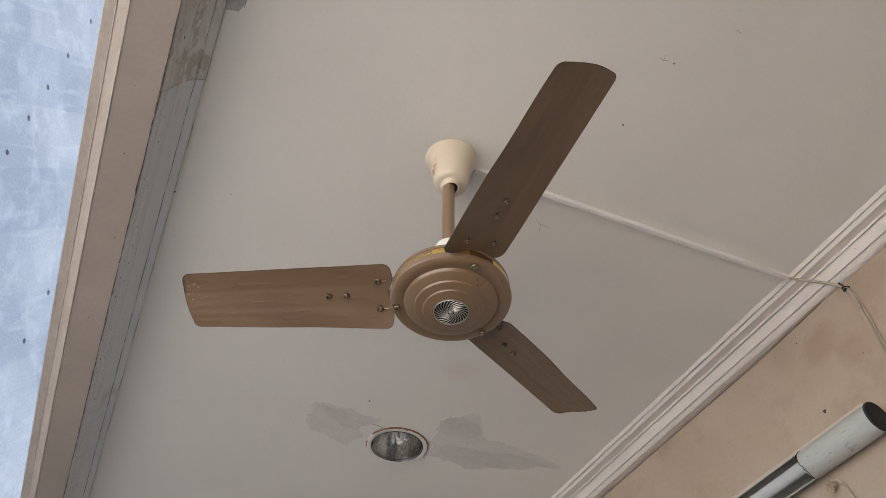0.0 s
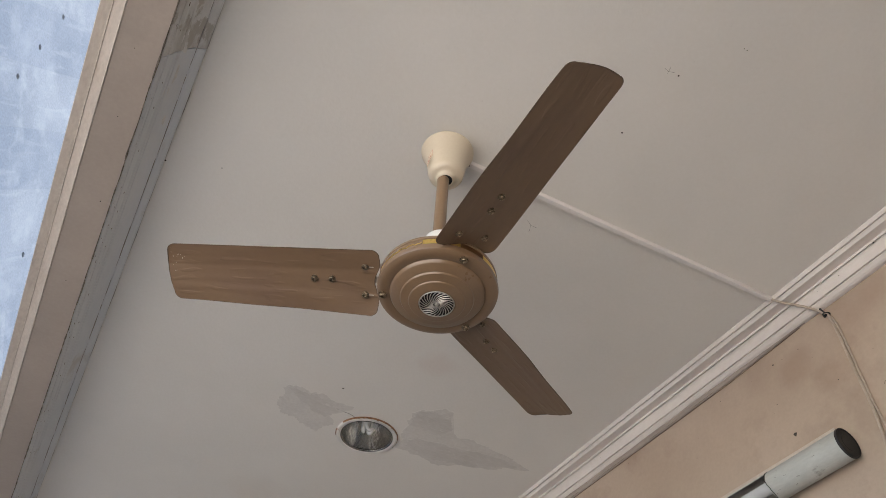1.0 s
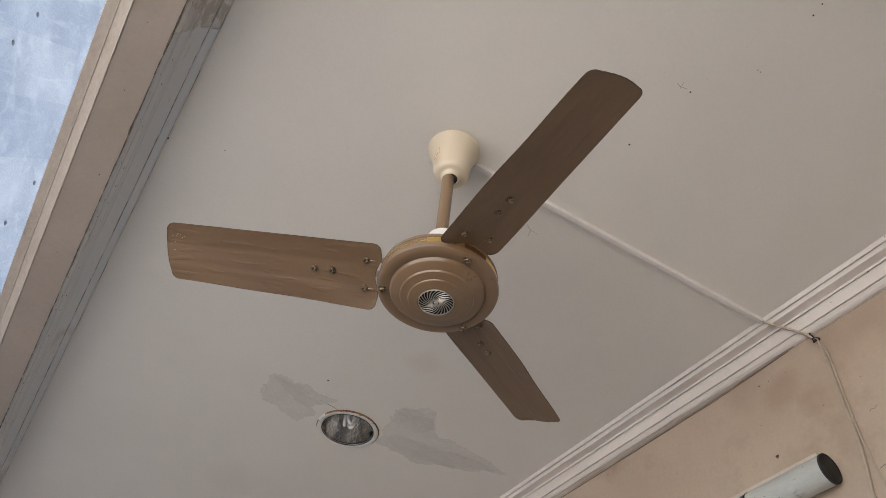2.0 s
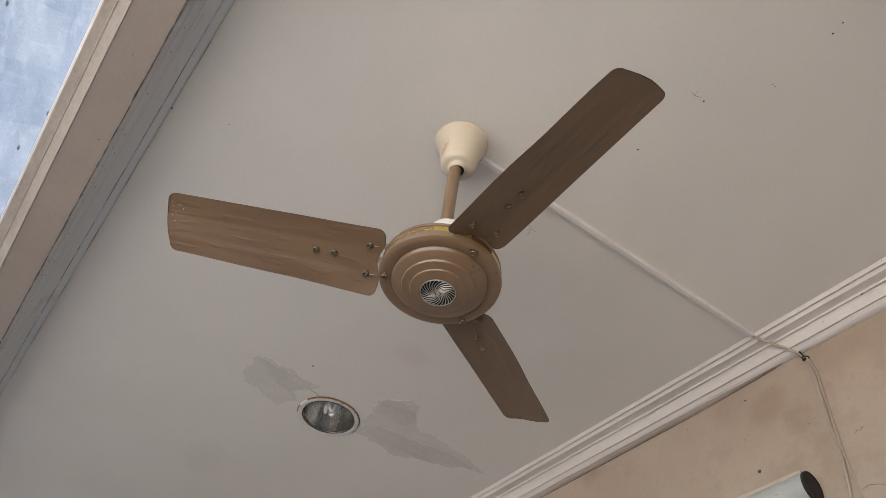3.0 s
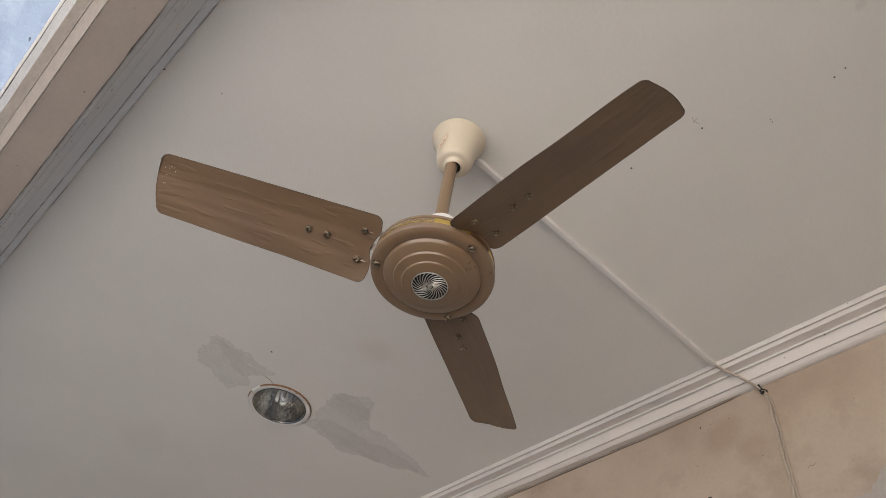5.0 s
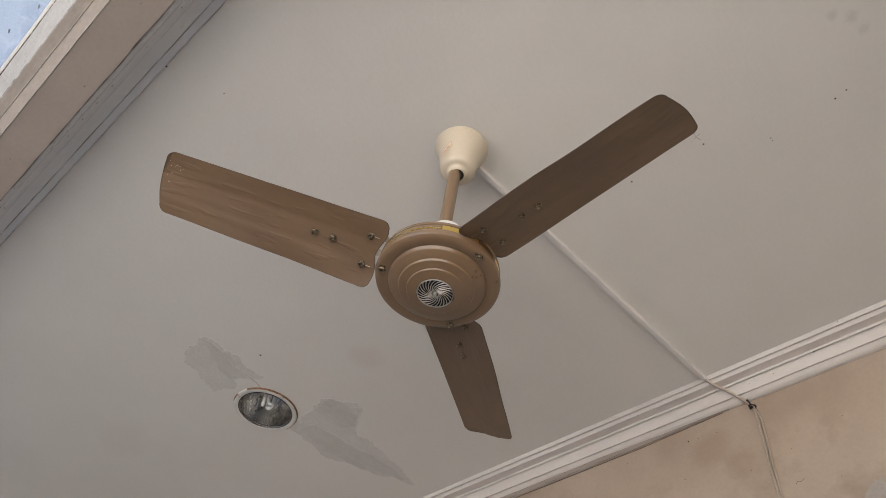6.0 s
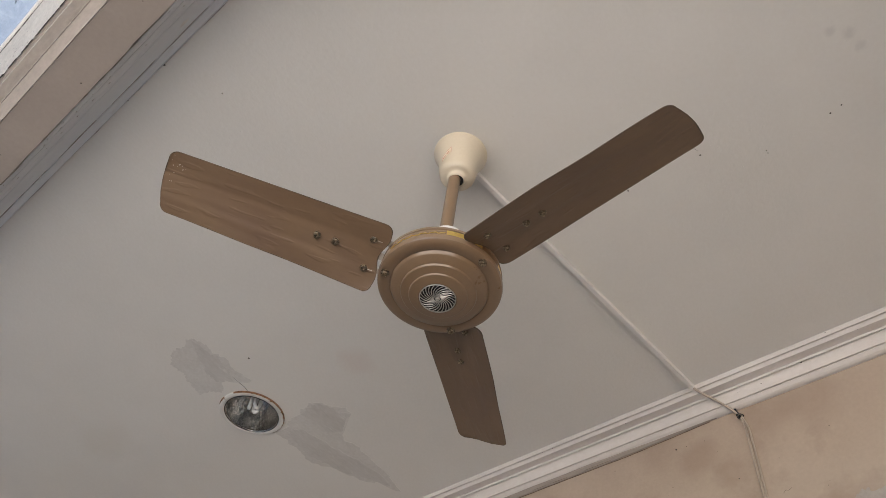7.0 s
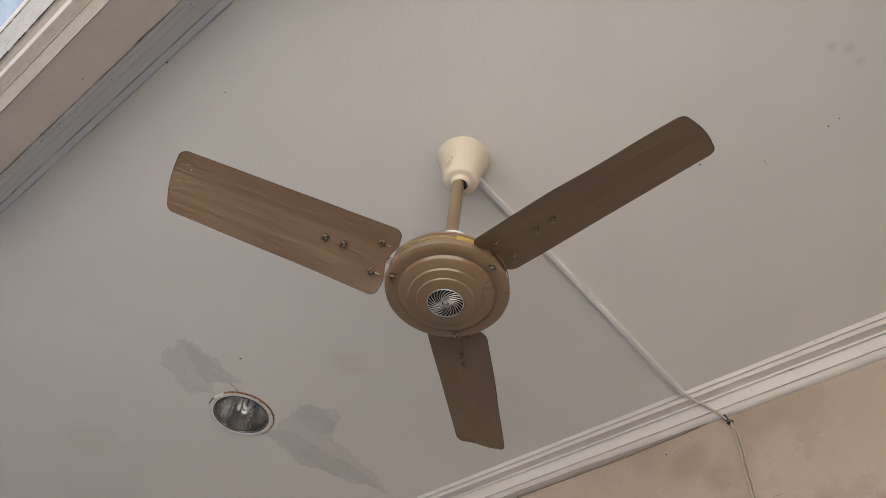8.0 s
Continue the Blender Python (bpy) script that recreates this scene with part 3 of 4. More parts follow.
# ---- the ceiling fan ----
def bolt(name, parent, at, r=0.0052, h=0.0045, washer=True):
    bm = lathe([(0, -h * 0.6), (r * 0.34, -h * 0.6), (r * 0.46, -h), (r * 0.82, -h), (r, -h * 0.75), (r, 0)], 6)
    if washer:
        lathe([(0, -0.001), (r * 1.2, -0.001), (r * 1.2, 0.0004), (0, 0.0004)], 20, bm)
    return part(name, bm, STEEL, parent, "", at=at)


def blade_mesh():
    """One pressed-steel blade: x outwards, y across, rounded corners, slight camber and long creases."""
    r0, r1, nl, nw, rc = 0.098, 0.4538, 64, 28, 0.013
    bm = bmesh.new()
    layers = []
    for side in (0, 1):
        grid = []
        for i in range(nl + 1):
            # stations are denser at the ends, for the rounded corners
            s = 0.5 - 0.5 * math.cos(math.pi * i / nl)
            length = r1 - r0
            along = s * length
            half = 0.0570 + (0.0500 - 0.0570) * s
            d = min(along, length - along)
            w = half - rc + math.sqrt(max(rc * rc - max(rc - d, 0) ** 2, 0)) if d < rc else half
            row = []
            for j in range(nw + 1):
                v = 2 * j / nw - 1
                y = v * w * (1 if v > 0 else 1.03 + 0.06 * (1 - s))
                x = r0 + along
                x += 0.004 * (1 - v * v) * s ** 6 + 0.002 * v * s ** 6          # slightly bowed tip
                x += (0.0035 * math.cos(v * 4.2) + 0.0005) * (1 - s) ** 8 - 0.003 * max(v, 0) * (1 - s) ** 8   # scalloped root
                z = 0.005 * (1 - v * v) - 0.004
                z += 0.0007 * math.exp(-((v - 0.30 - 0.05 * noise.noise((x * 9, 2, 7))) / 0.08) ** 2) * min(1, s * 3) + 0.0006 * math.exp(-((v + 0.35) / 0.09) ** 2)
                z += 0.0005 * math.exp(-((v + 0.68 + 0.06 * noise.noise((x * 12, 5, 7))) / 0.06) ** 2) * s
                z += 0.0010 * noise.noise((x * 10, y * 40, 3))
                z += 0.011 * max(0.0, -v - 0.42 - 0.10 * noise.noise((x * 11, 1, 9))) ** 1.5 * min(1.0, s * 2.5)   # buckled low edge
                row.append(bm.verts.new((x, y, z + (0.0013 if side else 0))))
            grid.append(row)
        layers.append(grid)
        for i in range(nl):
            for j in range(nw):
                f = (grid[i][j], grid[i + 1][j], grid[i + 1][j + 1], grid[i][j + 1])
                bm.faces.new(f)
    a, b = layers
    rim = [(i, 0) for i in range(nl)] + [(nl, j) for j in range(nw)] + [(i, nw) for i in range(nl, 0, -1)] + [(0, j) for j in range(nw, 0, -1)]
    for (i, j), (k, m) in zip(rim, rim[1:] + rim[:1]):
        bm.faces.new((a[i][j], a[k][m], b[k][m], b[i][j]))
    outline = [(a[i][j].co + b[i][j].co) / 2 - Vector((0, 0, 0.0004)) for i, j in rim]
    return bm, outline + outline[:1]


BLADE_Z, PITCH, RISES = 2.4395, 21.5, (4.3, 2.6, 2.6)   # one blade is bent up a little
fan = thing("ceiling_fan", "brown enamelled three-bladed ceiling fan hanging from a cream canopy", "ceiling fan", Matrix.Translation((*FAN, 0)))
first, edge_data = None, None
for k in range(3):
    at = pose(0, 0, BLADE_Z, 0, 0, 29.4 + 120 * k) @ pose(0, 0, 0, 0, -RISES[k], 0) @ pose(0, 0, 0, PITCH, 0, 0)
    if first is None:
        sheet, outline = blade_mesh()
        blade = part("blade", sheet, BLADE_PAINT, fan, "brown pressed-steel blade with faint creases", at=at)
        first = blade
    else:
        blade = new("blade", first.data)
        blade.parent, blade.matrix_basis = fan, at
        tagged(blade, "brown pressed-steel blade with faint creases")
    # A thin dark tube outlines each blade's rim.
    if edge_data is None:
        edge = part("edge_line", tube(outline, 0.0008, 6), EDGE_DARK, blade, "thin dark line along the edge")
        edge_data = edge.data
    else:
        edge = new("edge_line", edge_data)
        edge.parent = blade
        tagged(edge, "thin dark line along the edge")
    inset = (0, 0.0035, 0.0)[k]
    for i, (r, c) in enumerate(((0.2085, 0.0), (0.178, 0.0), (0.1215, 0.0255), (0.1215, -0.0255))):
        bolt("bolt", blade, Matrix.Translation((r - inset, c, 0.0006)) @ pose(0, 0, 0, 0, 0, 17 * i + 23 * k), 0.0053)
        if i > 1 and k == 1:
            # open slot from the bolt to the root, through which the pale bracket shows
            part("slot", box(0.1035, c - 0.0004, -0.0006, 0.1150 - inset, c + 0.0004, 0.0004), WALL_WHITE, blade, "narrow slot showing the pale bracket", smooth=False)
    if k == 1:
        # flecks rubbed bare near the tip
        fleck = random.Random(5)
        bm = bmesh.new()
        for _ in range(14):
            r, c = 0.452 - abs(fleck.gauss(0.004, 0.010)), fleck.choice((0.036, 0.030, 0.008)) + fleck.uniform(-0.008, 0.008)
            bmesh.ops.create_cone(bm, cap_ends=True, segments=6, radius1=fleck.uniform(0.0004, 0.0009), radius2=0.0003, depth=0.0006, matrix=Matrix.Translation((r, c, 0.005 * (1 - (c / 0.05) ** 2) - 0.0042)))
        part("bare_fleck", bm, PALE_EDGE, blade, "pale flecks where the enamel has rubbed off", smooth=False)
    iron = box(0.060, -0.031, 0.0050, 0.092, 0.031, 0.0076, 0.001)
    for c in (-0.0255, 0.0255):
        box(0.085, c - 0.0045, 0.0050, 0.132, c + 0.0045, 0.0076, 0.001, iron)
    box(0.085, -0.006, 0.0062, 0.216, 0.006, 0.0084, 0.001, iron)
    part("blade_iron", iron, WALL_WHITE, blade, "pale painted bracket behind the blade", smooth=False)

HUB = 2.421
MOTOR_AT = Matrix.Translation((0.0042, -0.0026, 0))   # the motor hangs a little off the canopy's axis
motor = part("motor_housing", lathe([(0.0, HUB + 0.062), (0.028, HUB + 0.062), (0.030, HUB + 0.060), (0.050, HUB + 0.054), (0.078, HUB + 0.045), (0.0925, HUB + 0.036), (0.0985, HUB + 0.030), (0.0990, HUB + 0.025),
                                     (0.094, HUB + 0.022), (0.094, HUB + 0.012), (0.1000, HUB + 0.010), (0.1010, HUB + 0.004), (0.0995, HUB - 0.0010), (0.096, HUB - 0.0035), (0.090, HUB - 0.0045), (0.0815, HUB - 0.0048),
                                     (0.0790, HUB - 0.0040), (0.0778, HUB - 0.0058), (0.0766, HUB - 0.0082), (0.0748, HUB - 0.0095), (0.0618, HUB - 0.0140), (0.0612, HUB - 0.0142), (0.0604, HUB - 0.0160), (0.0594, HUB - 0.0171), (0.0580, HUB - 0.0174), (0.0476, HUB - 0.0208),
                                     (0.0471, HUB - 0.0209), (0.0464, HUB - 0.0222), (0.0455, HUB - 0.0231), (0.0442, HUB - 0.0234), (0.0360, HUB - 0.0256), (0.0305, HUB - 0.0268), (0.0297, HUB - 0.0256), (0.0, HUB - 0.0250)], 96), FAN_PAINT, fan, "brown enamelled round motor housing with stepped rings", at=MOTOR_AT)
def arc_band(a0, a1, r0, r1, z0, z1, n=40):
    """A thin curved strip round the housing between two angles."""
    bm, rows = bmesh.new(), []
    for i in range(n + 1):
        a = radians(a0 + (a1 - a0) * i / n)
        rows.append([bm.verts.new((r * math.cos(a), r * math.sin(a), z)) for r, z in ((r0, z0), (r1, z0), (r1, z1), (r0, z1))])
    for p, q in zip(rows, rows[1:]):
        for k in range(4):
            bm.faces.new((p[k], p[(k + 1) % 4], q[(k + 1) % 4], q[k]))
    bm.faces.new(rows[0])
    bm.faces.new(rows[-1])
    return bm


BAND = (0.0942, 0.0982, HUB + 0.0110, HUB + 0.0225)
for a0, a1, mat, label in ((226, 262, GOLD, "bright gold trim band"), (262.2, 288, BAND_BROWN, "dark brown worn stretch of the band"), (288.2, 330, GOLD, "bright gold trim band"), (330.2, 585.8, FAN_PAINT, "brown painted stretch of the band")):
    part("trim_band", arc_band(a0, a1, *BAND, n=max(12, int((a1 - a0) / 3))), mat, motor, label)
scroll = [Vector((0.0984 * math.cos(a), 0.0984 * math.sin(a), HUB + 0.0150 + 0.0011 * math.sin(a * 34) + 0.0006 * math.sin(a * 77))) for a in [radians(168 + 57 * i / 160) for i in range(161)]]
part("scroll_line", tube(scroll, 0.0009, 5), GOLD, motor, "thin gold scrolled line")
for k in range(3):
    bolt("screw", motor, pose(0, 0, 0, 0, 0, 28 + 120 * k) @ Matrix.Translation((0.0905, 0, HUB - 0.0045)), 0.0060, 0.0050)

# Swirled vent in the housing's middle; the dark backing paints its shade.
grille = part("vent_plate", lathe([(0, HUB - 0.0262), (0.0290, HUB - 0.0262), (0.0290, HUB - 0.0258), (0, HUB - 0.0258)], 48), HOLLOW_SHADE, motor, "round vent backing, coloured dark as the shade between the fins")
part("vent_rim", lathe([(0.0278, HUB - 0.0262), (0.0284, HUB - 0.0280), (0.0291, HUB - 0.0280), (0.0296, HUB - 0.0262)], 64, closed=True), VENT_METAL, grille, "thin bright rim")
part("vent_boss", lathe([(0, HUB - 0.0285), (0.0014, HUB - 0.0285), (0.0018, HUB - 0.0298), (0.0030, HUB - 0.0296), (0.0042, HUB - 0.0262), (0, HUB - 0.0262)], 24), VENT_METAL, grille, "small bright centre boss")
fin_data = None
for k in range(24):
    if fin_data is None:
        path = [Vector((r * math.cos(a), r * math.sin(a), HUB - 0.0275)) for r, a in ((0.0055 + 0.0226 * i / 9, 1.05 * (i / 9) ** 0.8) for i in range(10))]
        fin = part("vent_fin", tube(path, 0.00072, 6), VENT_METAL, grille)
        fin_data = fin.data
    else:
        fin = new("vent_fin", fin_data)
        fin.parent = grille
    fin.matrix_basis = pose(0, 0, 0, 0, 0, 15 * k)

collar = part("collar", lathe([(0, HUB + 0.056), (0.034, HUB + 0.056), (0.0340, HUB + 0.100), (0.0335, HUB + 0.115), (0.0300, HUB + 0.126), (0.0220, HUB + 0.132), (0.0140, HUB + 0.135), (0.0140, HUB + 0.138), (0.0, HUB + 0.138)], 40), WHITE_PLASTIC, fan, "white plastic lower cup", at=MOTOR_AT)
part("printed_bar", box(-0.008, -0.0345, HUB + 0.104, 0.006, -0.0310, HUB + 0.108), RED_INK, collar, "red printed mark", smooth=False)
part("downrod", lathe([(0, HUB + 0.12), (0.0116, HUB + 0.12), (0.0116, 2.82), (0, 2.82)], 32), FAN_PAINT, fan, "brown enamelled steel rod")
LIFT = 0.006
canopy = part("canopy", lathe([(r, min(z + LIFT, CEIL - 0.0003)) for r, z in ((0.0124, 2.755), (0.0128, 2.7262), (0.0146, 2.7225), (0.0170, 2.7235), (0.0181, 2.7265), (0.0192, 2.7298), (0.0215, 2.7316), (0.0255, 2.7318), (0.0295, 2.7330), (0.0325, 2.7360), (0.0346, 2.7412), (0.0360, 2.7500), (0.0376, 2.760), (0.0397, 2.776),
                               (0.0435, 2.791), (0.0480, 2.8040), (0.0518, 2.8122), (0.0531, 2.8145), (0.0533, 2.8167), (0.0518, 2.8180), (0.0220, 2.819), (0.0200, 2.8497), (0.0, 2.8497))], 64), CREAM, fan, "cream plastic bell-shaped ceiling canopy", at=Matrix.Translation((0.0042, -0.0018, 0)), sharp=60)
# A solid dark disc draws the shade in the opening.
part("opening_shade", lathe([(0, 2.7310), (0.0132, 2.7310), (0.0132, 2.7316), (0, 2.7316)], 24), HOLLOW_SHADE, canopy, "dark disc painted as the shaded gap round the rod")

SA = radians(170)
# Printed sticker on the canopy: a red outlined slip with bars for its lines.
def on_canopy(a, z):
    z = z + 0.034 * (a - SA)
    r = 0.0376 + max(z - 2.760, 0) * 0.0021 / 0.016 + max(z - 2.776, 0) * 0.0014 / 0.016 + 0.0004
    z = z + LIFT - 0.008
    return Vector((r * math.cos(a), r * math.sin(a), z))


def sticker_patch(a0, a1, z0, z1, lift, bm=None):
    bm = bm or bmesh.new()
    n = 8
    lo = [bm.verts.new(on_canopy(a0 + (a1 - a0) * i / n, z0) * Vector((1, 1, 1)) + Vector((lift * math.cos(a0), lift * math.sin(a0), 0))) for i in range(n + 1)]
    hi = [bm.verts.new(on_canopy(a0 + (a1 - a0) * i / n, z1) + Vector((lift * math.cos(a0), lift * math.sin(a0), 0))) for i in range(n + 1)]
    for i in range(n):
        bm.faces.new((lo[i], lo[i + 1], hi[i + 1], hi[i]))
    return bm


sticker = part("sticker", sticker_patch(SA, SA + 0.52, 2.757, 2.7705, 0.0004), LABEL_PAPER, canopy, "small slip with a red outline")
for a0, a1, z0, z1 in ((0, 0.52, 2.7701, 2.7707), (0, 0.52, 2.7568, 2.7574), (0, 0.013, 2.757, 2.7705), (0.507, 0.52, 2.757, 2.7705), (0.06, 0.22, 2.7612, 2.7638), (0.27, 0.40, 2.7622, 2.7648)):
    part("printed_bar", sticker_patch(SA + a0, SA + a1, z0, z1, 0.0009), RED_INK, sticker)

# ---- recessed downlight ----
down = thing("downlight", "round recessed downlight with a rusty white ring and an unlit bulb", "downlight", Matrix.Translation((*LIGHT_AT, CEIL)))
part("trim_ring", lathe([(0.0765, 0.004), (0.0765, -0.0025), (0.0790, -0.0045), (0.0860, -0.0050), (0.0905, -0.0035), (0.0925, -0.0004), (0.0925, 0.0)], 72), RING_PAINT, down, "white ring with brown rust along its edge")
# A solid dark ring draws the shade between trim and reflector.
part("gap_shade", lathe([(0.0757, -0.0046), (0.0775, -0.0046), (0.0775, -0.0030), (0.0757, -0.0030)], 72, closed=True), HOLLOW_SHADE, down, "dark ring painted as the shaded gap inside the trim")
reflector = part("reflector", lathe([(0.0735, -0.003), (0.0750, -0.0045), (0.0765, -0.003), (0.0765, 0.001), (0.0745, 0.002), (0.072, 0.018), (0.065, 0.042), (0.054, 0.064), (0.038, 0.081), (0.020, 0.088), (0.0, 0.090)], 72), CHROME, down, "hammered silver reflector bowl")
dimples = reflector.data.materials[0].copy()
dimples.name = "hammered_reflector"
reflector.data.materials[0] = dimples
dn, dl = dimples.node_tree.nodes, dimples.node_tree.links
vor = dn.new("ShaderNodeTexVoronoi")
vor.inputs["Scale"].default_value = 105
dtc = dn.new("ShaderNodeTexCoord")
dl.new(dtc.outputs["Object"], vor.inputs["Vector"])
dbump = dn.new("ShaderNodeBump")
dbump.inputs["Strength"].default_value, dbump.inputs["Distance"].default_value = 0.36, 0.003
dl.new(vor.outputs["Distance"], dbump.inputs["Height"])
dl.new(dbump.outputs[0], dn["Principled BSDF"].inputs["Normal"])
for link in list(dn["Principled BSDF"].inputs["Base Color"].links) + list(dn["Principled BSDF"].inputs["Roughness"].links):
    dl.remove(link)
dn["Principled BSDF"].inputs["Base Color"].default_value = (0.43, 0.42, 0.40, 1)
dn["Principled BSDF"].inputs["Roughness"].default_value = 0.26
RUST = material("rust", [(0.075, 0.028, 0.012), (0.34, 0.18, 0.09)], rough=0.9, scale=220, fine=400, bump=0.8, mix=0.6)
for a0, a1, lift in ((196, 368, 0.0), (150, 172, 0.0)):
    bm = bmesh.new()
    rows = []
    n = 110
    for i in range(n + 1):
        a = radians(a0 + (a1 - a0) * i / n)
        taper = math.sin(math.pi * i / n)
        inner = 0.0926 - taper * max(0.0012 + 0.0075 * noise.noise((i * 0.30, a0, 2)) + 0.0050 * noise.noise((i * 1.1, a0, 4)), 0.0)
        c, sn = math.cos(a), math.sin(a)
        rows.append([bm.verts.new((r * c, r * sn, z)) for r, z in ((0.0929, 0.0), (0.0929, -0.0012), (0.0910, -0.0040), (min(inner, 0.0908), -0.0047))])
    for p, q in zip(rows, rows[1:]):
        for j in range(3):
            bm.faces.new((p[j], q[j], q[j + 1], p[j + 1]))
    part("rust_edge", bm, RUST, down, "brown flaking rust along the ring")
bulb = part("bulb_base", lathe([(0, 0.086), (0.017, 0.086), (0.017, 0.066), (0.014, 0.062), (0, 0.062)], 24), WHITE_PLASTIC, down, "white base of the compact bulb")
for k in range(3):
    a = 2 * math.pi * k / 3 + 0.5
    out = Vector((math.cos(a), math.sin(a), 0))
    side = Vector((-math.sin(a), math.cos(a), 0))
    pts = [out * 0.0125 + side * s * 0.0085 + Vector((0, 0, z)) for s, z in ((-1, 0.064), (-1, 0.040), (-0.95, 0.024), (-0.5, 0.0165), (0, 0.0145), (0.5, 0.0165), (0.95, 0.024), (1, 0.040), (1, 0.064))]
    part("bulb_tube", tube(smooth_path(pts, 4), 0.0055, 12), BULB_GLASS, down, "unlit white glass tube")

# ---- trunking and cables ----
trunk = thing("cable_trunking", "white plastic cable trunking across the ceiling", "cable trunking")
run = Vector((0.860 - 0.030, -0.035 - 0.007, 0))
run_at = Matrix.Translation((0.030, 0.007, CEIL)) @ pose(0, 0, 0, 0, 0, math.degrees(math.atan2(run.y, run.x)))
tb = box(0, -0.0044, -0.0125, run.length + 0.006, 0.0044, -0.0003, 0.0008)
part("trunking_base", tb, TRUNKING, trunk, smooth=False, at=run_at)
part("trunking_lid", box(0.001, -0.0049, -0.0145, run.length + 0.001, 0.0049, -0.0110, 0.0008), TRUNKING, trunk, "snap-on lid", smooth=False, at=run_at)

cable = part("cable", tube(smooth_path([(0.862, -0.035, 2.8425), (0.874, -0.043, 2.8335), (0.892, -0.058, 2.822), (0.912, -0.078, 2.807), (0.931, -0.096, 2.789), (0.9415, -0.107, 2.772), (0.9425, -0.112, 2.735), (0.942, -0.1135, 2.68), (0.942, -0.1145, 2.60),
                                        (0.942, -0.117, 2.52), (0.942, -0.114, 2.45), (0.942, -0.105, 2.36), (0.942, -0.10, 2.20)]), 0.0029, 10, flat=1.2), CABLE_SHEATH)
tagged(cable, "cream flat cable running over the cornice and down the wall", "cable", "cables on the wall")
cable2 = part("cable", tube(smooth_path([(0.9415, -0.108, 2.779), (0.9425, -0.119, 2.735), (0.942, -0.121, 2.68), (0.942, -0.1215, 2.60), (0.9425, -0.1225, 2.52), (0.943, -0.127, 2.45), (0.943, -0.134, 2.36), (0.943, -0.14, 2.20)]), 0.0023, 10), CABLE_SHEATH)
tagged(cable2, "thinner cream cable crossing down the wall", "cable", "cables on the wall")
tie = thing("cable_tie", "black cable tie on a nail at the top of the wall", "cable tie", Matrix.Translation((0.9385, -0.108, 2.7735)))
ring = [Vector((0.0062 * math.cos(a), 0.0088 * math.sin(a) * 0.9, 0.0062 * math.sin(a) * 0.5)) for a in [2 * math.pi * i / 14 for i in range(15)]]
part("loop", tube(ring, 0.0013, 8), BLACK, tie)
part("nail", tube([Vector((0.0, 0.002, 0.004)), Vector((-0.004, 0.006, 0.014)), Vector((-0.005, 0.007, 0.019))], 0.0024, 8), BLACK, tie)
part("tail", tube([Vector((-0.003, -0.001, -0.004)), Vector((-0.006, 0.004, -0.010))], 0.0028, 8), BLACK, tie)

# ---- tubular lamp on the wall ----
LX, LZ, LR = 0.9130, 2.4490, 0.0320
STRIP_TOP = 0.0680
Y0, Y1, YA, YB = -0.052, 1.27, 0.135, 1.083
lamp = thing("wall_lamp", "grey tubular fluorescent wall lamp with a black end cap, unlit", "wall lamp", Matrix.Translation((LX, 0, LZ)))


def half_pipe(y0, y1, a0, a1, r, t, n=36, bm=None):
    """A pipe wall between two angles, drawn along y, angle 0 towards the room and rising."""
    bm = bm or bmesh.new()
    closed = abs(a1 - a0) > 359
    rows = []
    m = n if closed else n + 1
    for y, rr in ((y0, r), (y1, r), (y1, r - t), (y0, r - t)):
        rows.append([bm.verts.new((-rr * math.cos(radians(a0 + (a1 - a0) * i / n)), y, rr * math.sin(radians(a0 + (a1 - a0) * i / n)))) for i in range(m)])
    for p, q in ((0, 1), (1, 2), (2, 3), (3, 0)):
        for i in range(n):
            j = (i + 1) % m
            bm.faces.new((rows[p][i], rows[p][j], rows[q][j], rows[q][i]))
    if not closed:
        for i in (0, n):
            bm.faces.new([rows[k][i] for k in range(4)])
    return bm


part("end_sleeve", half_pipe(Y0, YA, 0, 360, LR, 0.0016, 56), LAMP_GREY, lamp, "pale grey enamelled sleeve with scratches")
part("end_sleeve", half_pipe(YB, Y1, 0, 360, LR, 0.0016, 56), LAMP_GREY, lamp, "pale grey enamelled sleeve with scratches")
part("cut_edge", tube([Vector((-LR * math.cos(a), YA + 0.0035 * math.sin(2.6 * a + 0.6) + 0.002 * noise.noise((a * 5, 0, 0)), LR * math.sin(a))) for a in [radians(-100 + 160 * i / 40) for i in range(41)]], 0.0009, 6), BLACK, lamp, "dark ragged cut edge")
marks = random.Random(21)
for k in range(10):
    a, y = radians(marks.uniform(-70, 35)), (YA - abs(marks.gauss(0, 0.022)) - 0.004 if k < 7 else marks.uniform(-0.03, 0.09))
    da, dy = radians(marks.uniform(-6, 6)), marks.uniform(-0.010, 0.010)
    part("scratch_mark", tube([Vector((-(LR + 0.0001) * math.cos(a + da * f), y + dy * f, (LR + 0.0001) * math.sin(a + da * f))) for f in (0, 0.5, 1)], 0.00027, 5), SPECK, lamp, "thin dark scratch in the enamel")
part("trough", half_pipe(YA, YB, 58, 262, LR - 0.0006, 0.0014, 40), LAMP_INSIDE, lamp, "dull grey open trough behind the tube")
for ang in (58, 262):
    part("trough_edge", tube([Vector((-(LR - 0.001) * math.cos(radians(ang)), y, (LR - 0.001) * math.sin(radians(ang)))) for y in (YA, YB)], 0.0017, 8), LAMP_GREY, lamp, "rolled pale edge")
